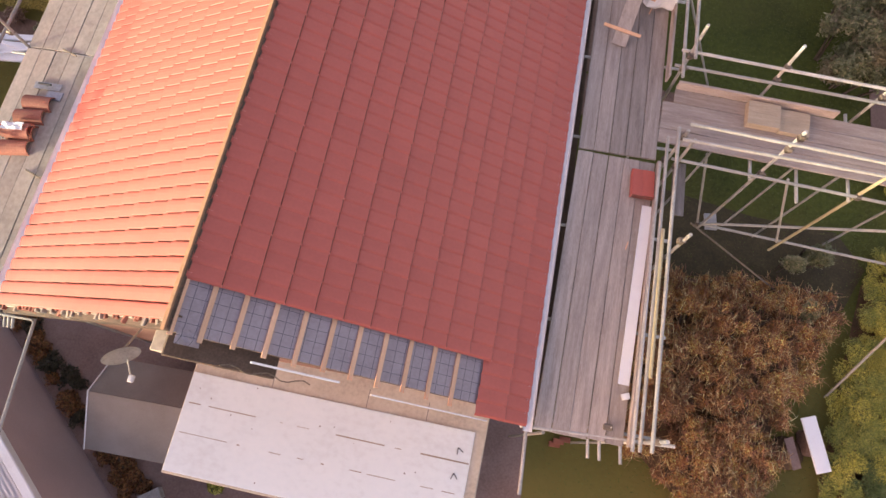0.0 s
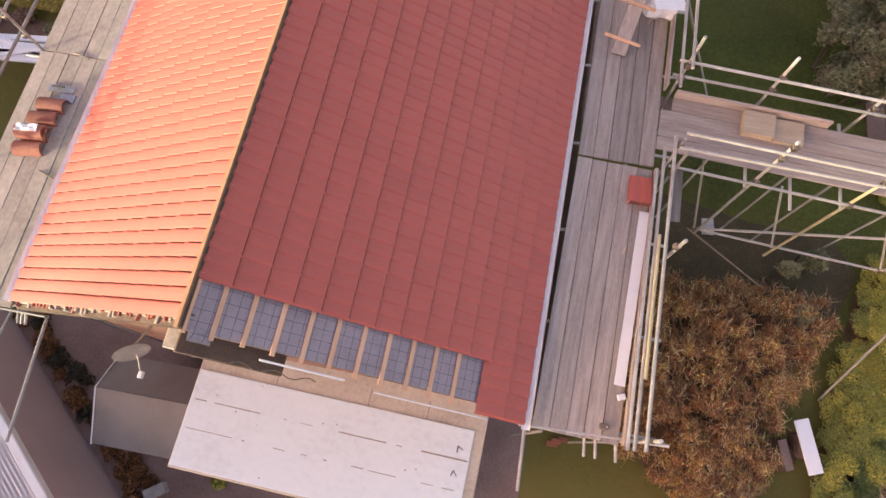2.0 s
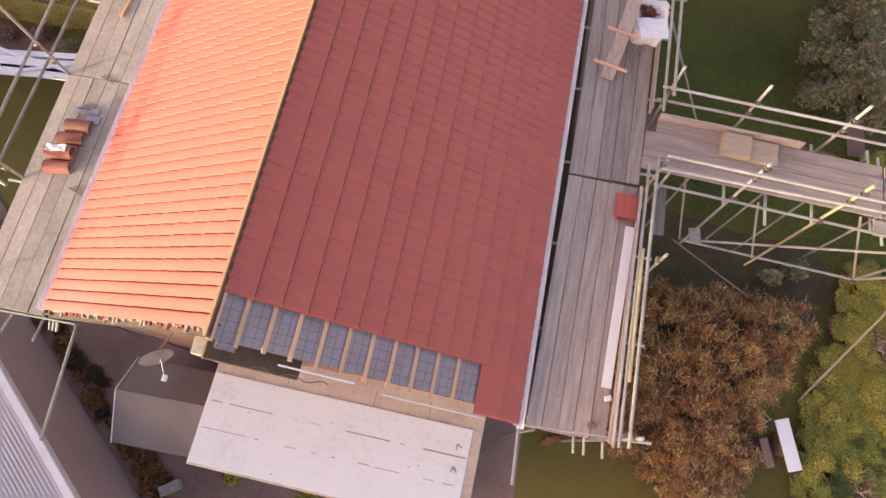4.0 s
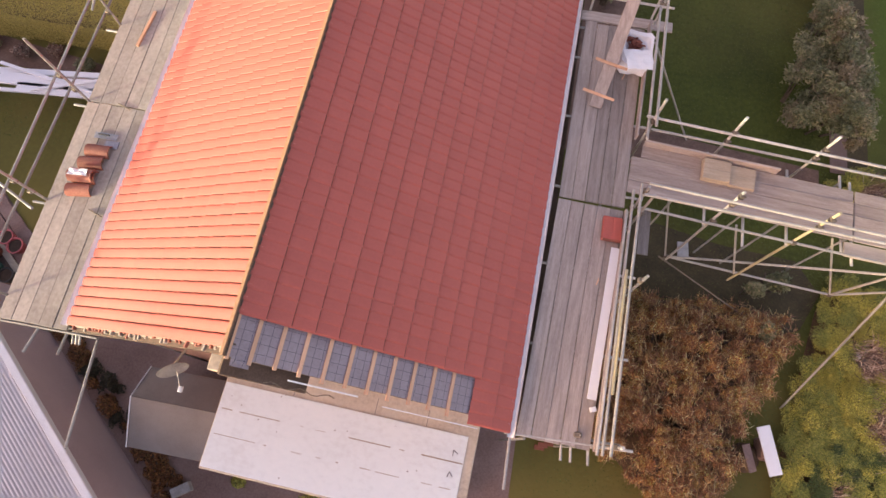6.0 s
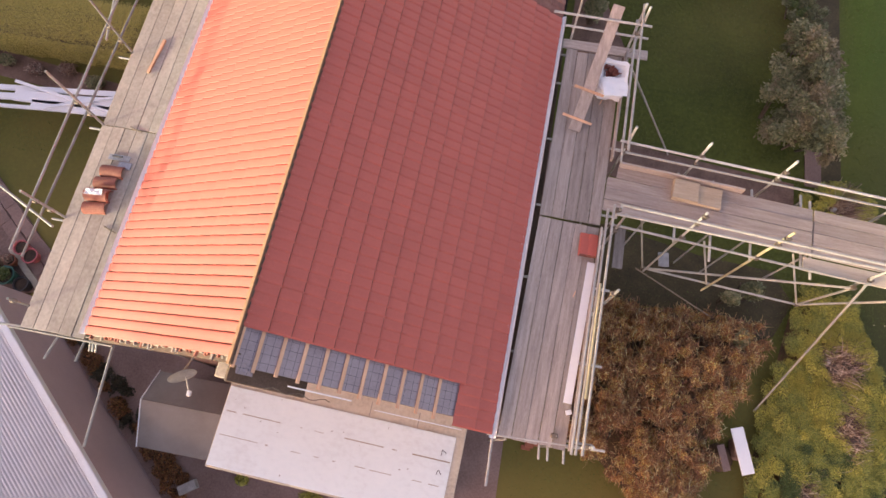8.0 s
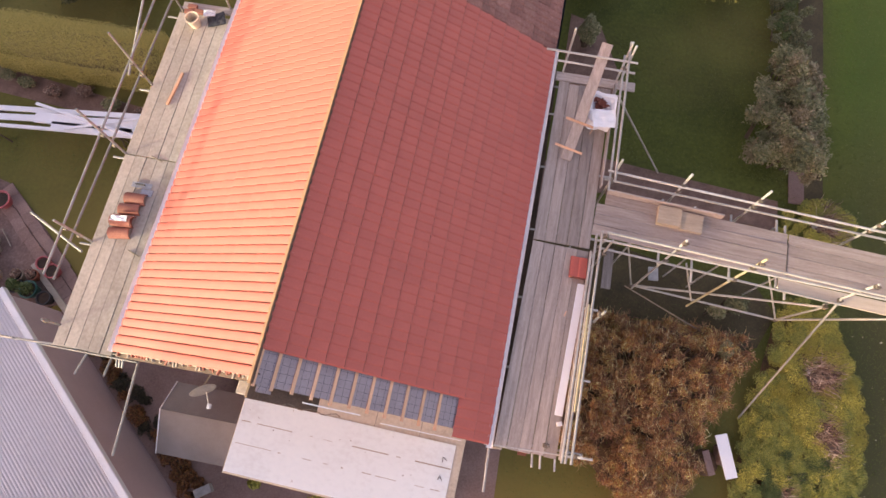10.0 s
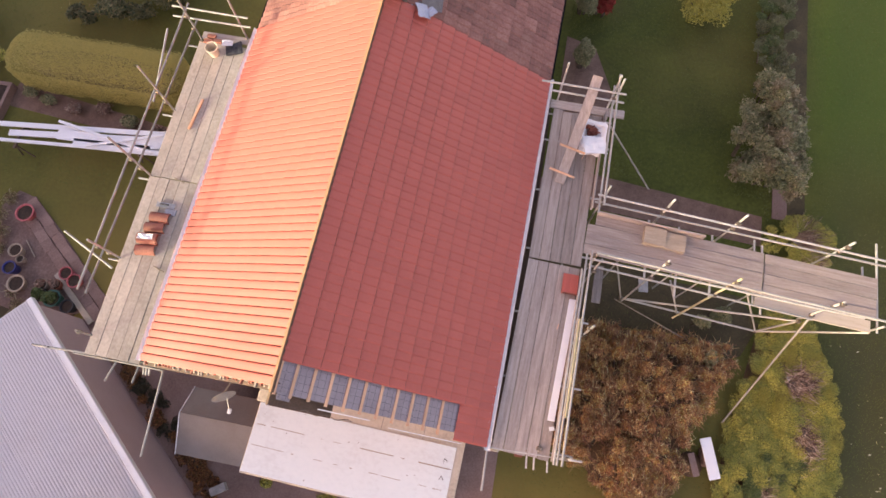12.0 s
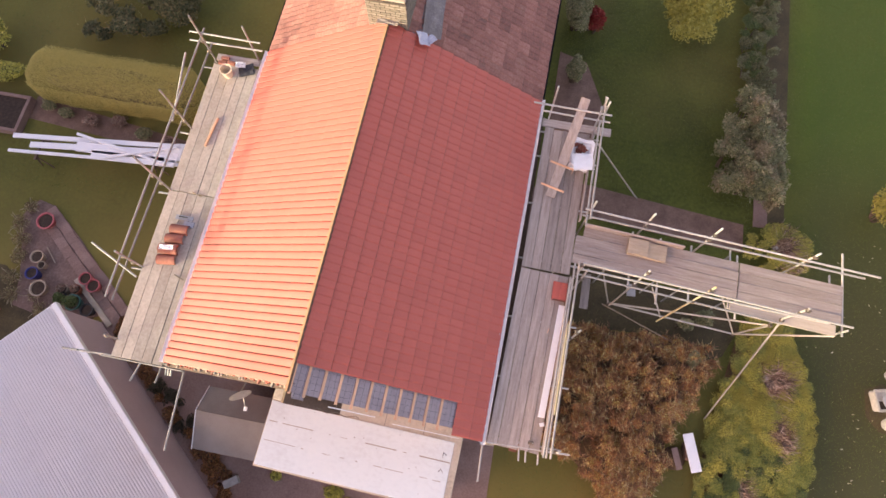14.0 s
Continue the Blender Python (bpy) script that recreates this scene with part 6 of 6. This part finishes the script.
pot(-13.71, 4.74, 0.27, 0.3, M["pink_plastic"], "pink-red bowl pot with dark soil")
pot(-11.68, 3.11, 0.19, 0.32, M["pink_plastic"], "pink-red plastic pot with dark soil")
pot(-11.36, 2.93, 0.20, 0.3, M["pink_plastic"], "pink-red plastic pot with dark soil")
pot(-13.43, 2.96, 0.19, 0.35, M["blue"], "blue glazed pot on the patio")
pot(-13.51, 3.52, 0.20, 0.3, M["buff_pot"], "pale stone pot with dark soil")
pot(-13.30, 3.29, 0.12, 0.24, M["buff_pot"], "small pale clay pot with dark soil")
pot(-13.07, 2.53, 0.25, 0.3, M["buff_pot"], "wide pale clay pot with dark soil")
pot(-11.77, 2.29, 0.24, 0.35, M["green_pot"], "green glazed pot with plant", M["leaf_green"], 3)
pot(-11.27, 2.14, 0.19, 0.32, M["black"], "black plastic pot with dark soil")
pot(-12.29, 2.64, 0.17, 0.3, M["buff_pot"], "pale clay pot with withered plant", M["leaf_red"], 4)
pot(-11.87, 2.72, 0.15, 0.28, M["terracotta"], "terracotta pot with withered plant", M["leaf_red"], 5)
pot(-12.22, 2.34, 0.2, 0.3, M["black"], "black plastic pot with leafy plant", M["leaf_green"], 6)


def straggly(x, y, r, seed, label):
    """Thin arching dry stems from one base."""
    t = thing("straggly_plant", (x, y, 0.02), label, "plant", "straggly plants")
    rs = random.Random(seed)
    for j in range(9):
        a, L = rs.uniform(0, 6.283), r * rs.uniform(0.5, 1.2)
        pts = [(x + math.cos(a) * L * q, y + math.sin(a) * L * q, 0.02 + L * (1.6 * q - 1.1 * q * q)) for q in (0, 0.3, 0.6, 0.85, 1.0)]
        part("stem", cable(pts, 0.006), M["dry_stem"], t)
    rn = np.random.default_rng(seed)
    ob = new("leaves", leaf_mesh("leaves", blob_places(rn, 620, (0, 0, r * 0.45), (r, r, r * 0.4), 0.1), 0.055, M["leaf_dry"], rn, slim=0.4))
    ob.parent = t


for i, (x, y, r) in enumerate(((-14.45, 5.15, 0.34), (-14.55, 4.55, 0.42), (-14.3, 4.0, 0.42), (-14.15, 3.45, 0.40), (-14.15, 2.75, 0.42), (-13.9, 2.2, 0.45), (-13.2, 2.35, 0.34), (-12.85, 1.9, 0.35))):
    straggly(x, y, r, 120 + i, "straggly dry pale-stemmed plant at the patio edge")
shrub("crimson_plant", (-14.3, 1.7, 0.2), (0.28, 0.28, 0.2), M["leaf_crimson"], "low red-leaved plant beside the patio", "plant", n=260, size=0.08, seed=133, stems=3, trunk=0.012, shell=0.1)
solid("bent_rod", tubes(((-13.48, 3.93, 0.06), (-13.0, 3.46, 0.06)), r=0.018), M["buff_pot"], "thin pale rod lying on the patio", "rod", base=(-13.2, 3.7, 0.02))
solid("timber_plank", box(bmesh.new(), (-0.085, -1.02, 0), (0.085, 1.02, 0.045), 0.006, pose(-11.3, 2.44, 0.07, 0, 0, 52)), M["pale_board"], "weathered pale plank lying on the patio", "plank", base=(-11.3, 2.44, 0.06))
spots = []
for k in range(44):
    f = k / 43
    p = GM @ Vector((0.4 + f * 6.4, -0.32 + rq.uniform(-0.3, 0.15), 0))
    r = rq.uniform(0.14, 0.38)
    spots.append((p.x, p.y, 0.05, r, r * rq.uniform(0.7, 1.3), rq.uniform(0.1, 0.35)))
blobs("ground_ivy", M["leaf_dark"], "dark half-withered low ivy along the garage wall", 130, 16000, 0.07, spots, category="plant", lump=0.5, tints=("leaf_umber", "leaf_ivy", "leaf_umber"))
solid("concrete_block", box(bmesh.new(), (-0.22, -0.11, 0), (0.22, 0.11, 0.2), 0.01, pose(-5.36, -1.9, 0.016, 0, 0, 35)), M["stone"], "loose concrete block lying in the yard", "block", base=(-5.36, -1.9, 0))
blobs("weeds", M["leaf_lime"], "yellow-green weeds at the yard's edge", 131, 2500, 0.07, [(-2.37, -1.65, 0.05, 0.35, 0.25, 0.2), (-1.9, -1.85, 0.05, 0.3, 0.25, 0.2), (-4.15, -1.5, 0.05, 0.22, 0.2, 0.15)], category="plant")

# ---- grass blades over the lawns ----
rg = np.random.default_rng(77)
gx = np.concatenate([rg.uniform(2.2, 22.0, 250000), rg.uniform(-26.0, -7.4, 110000)])
gy = np.concatenate([rg.uniform(-8.0, 27.0, 250000), rg.uniform(2.5, 27.0, 110000)])
bare = ((gx > 2.2) & (gx < 8.7) & (gy > 3.6) & (gy < 6.4) & (rg.random(len(gx)) < 0.75)) | ((gx > -16.2) & (gx < -8.6) & (gy > 7.6) & (gy < 9.3)) | ((gx < -9.8) & (gy < 6.0)) | ((gx > 2.2) & (gx < 9.0) & (gy > 8.05) & (gy < 9.5)) | ((gx > 2.2) & (gx < 3.9) & (gy > 9.4) & (gy < 14.4)) | ((gx > 9.55) & (gx < 10.35) & (gy > 8.9)) | ((gx < -16.0) & (gx > -17.8) & (gy > 7.65) & (gy < 9.1))
edge = np.minimum(np.minimum(gy + 8.0, 27.0 - gy), np.where(gx > 0, 22.0 - gx, gx + 26.0)) / 6.0
keep = ~bare & (rg.random(len(gx)) < np.clip(edge, 0, 1) * np.where(gy < 1.6, 0.5, 1.0))
gp = np.stack([gx, gy, rg.uniform(0.005, 0.03, len(gx))], 1)[keep]
tagged(new("grass_blades", leaf_mesh("grass_blades", gp, 0.042, M["leaf_grass"], rg, slim=0.35)), "short uneven grass blades of the lawns", "grass", "", "stuff")

rl = np.random.default_rng(5)
fl = np.stack([rl.uniform(10.9, 17.0, 260), rl.uniform(-3.0, 9.0, 260), rl.uniform(0.03, 0.06, 260)], 1)
tagged(new("fallen_leaves", leaf_mesh("fallen_leaves", fl, 0.075, M["leaf_fallen"], rl, slim=0.5)), "small pale fallen leaves scattered on the lawn", "leaves", "", "stuff")

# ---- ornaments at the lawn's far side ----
patch("ornament_soil", [(12.8, 3.4), (13.2, 3.0), (14.2, 2.9), (14.2, 4.5), (13.3, 4.45), (12.8, 4.2)], M["mossy_soil"], "dark bare soil under stone ornaments", 0.02)
bath = thing("stone_planter", (13.08, 3.9, 0.03), "low pale stone planter on bare soil", "planter", "")
part("bowl", local(boxes(((-0.17, -0.30, 0.0), (0.17, 0.30, 0.32)), bevel=0.05), pose(13.08, 3.9, 0.03, 0, 0, 12)), M["stone"], bath)
part("rim", local(boxes(((-0.20, -0.33, 0.32), (0.20, -0.25, 0.37)), ((-0.20, 0.25, 0.32), (0.20, 0.33, 0.37)), ((-0.20, -0.25, 0.32), (-0.13, 0.25, 0.37)), ((0.13, -0.25, 0.32), (0.20, 0.25, 0.37)), bevel=0.015), pose(13.08, 3.9, 0.03, 0, 0, 12)), M["stone"], bath, "whitened stone rim")
part("compost", local(boxes(((-0.13, -0.25, 0.33), (0.13, -0.02, 0.345))), pose(13.08, 3.9, 0.03, 0, 0, 12)), M["compost"], bath)
solid("bird_bath", lathe([(0.16, 0.0), (0.15, 0.05), (0.07, 0.10), (0.06, 0.5), (0.12, 0.56), (0.30, 0.63), (0.32, 0.69), (0.28, 0.69), (0.10, 0.63), (0.0, 0.62)], (13.55, 4.75, 0.0), 24), M["stone"], "pale grey stone bird bath on the lawn", "bird bath")
solid("stone_ball", lathe([(0.10, 0.0), (0.17, 0.08), (0.20, 0.2), (0.15, 0.33), (0.0, 0.38)], (13.35, 3.25, 0.03), 18), M["stone"], "pale rounded stone ornament on bare soil", "ornament")

# ---- tiles, last ----
cells = [(c, r) for c in range(25) for r in range(13) if not (c < 2 and r > 1)]
tiles(roof, "east", M["tile"], cells, 0.342, GE, Y0, 300, 1)
cells = [(c, r) for c in range(25) for r in range(12)]
tiles(roof, "west", M["tile"], cells, 0.3347, GW, 0.835, 300, 2)
cells = [(c, r) for c in range(23) for r in range(13)]
tiles(old_roof, "east", M["old_tile"], cells, 0.342, GE, Y0 + 25 * 0.342 + 0.005, 150, 3, 0.5)
cells = [(c, r) for c in range(23) for r in range(12)]
tiles(old_roof, "west", M["old_tile"], cells, 0.3347, GW, Y1 + 0.01, 150, 4, 0.5)
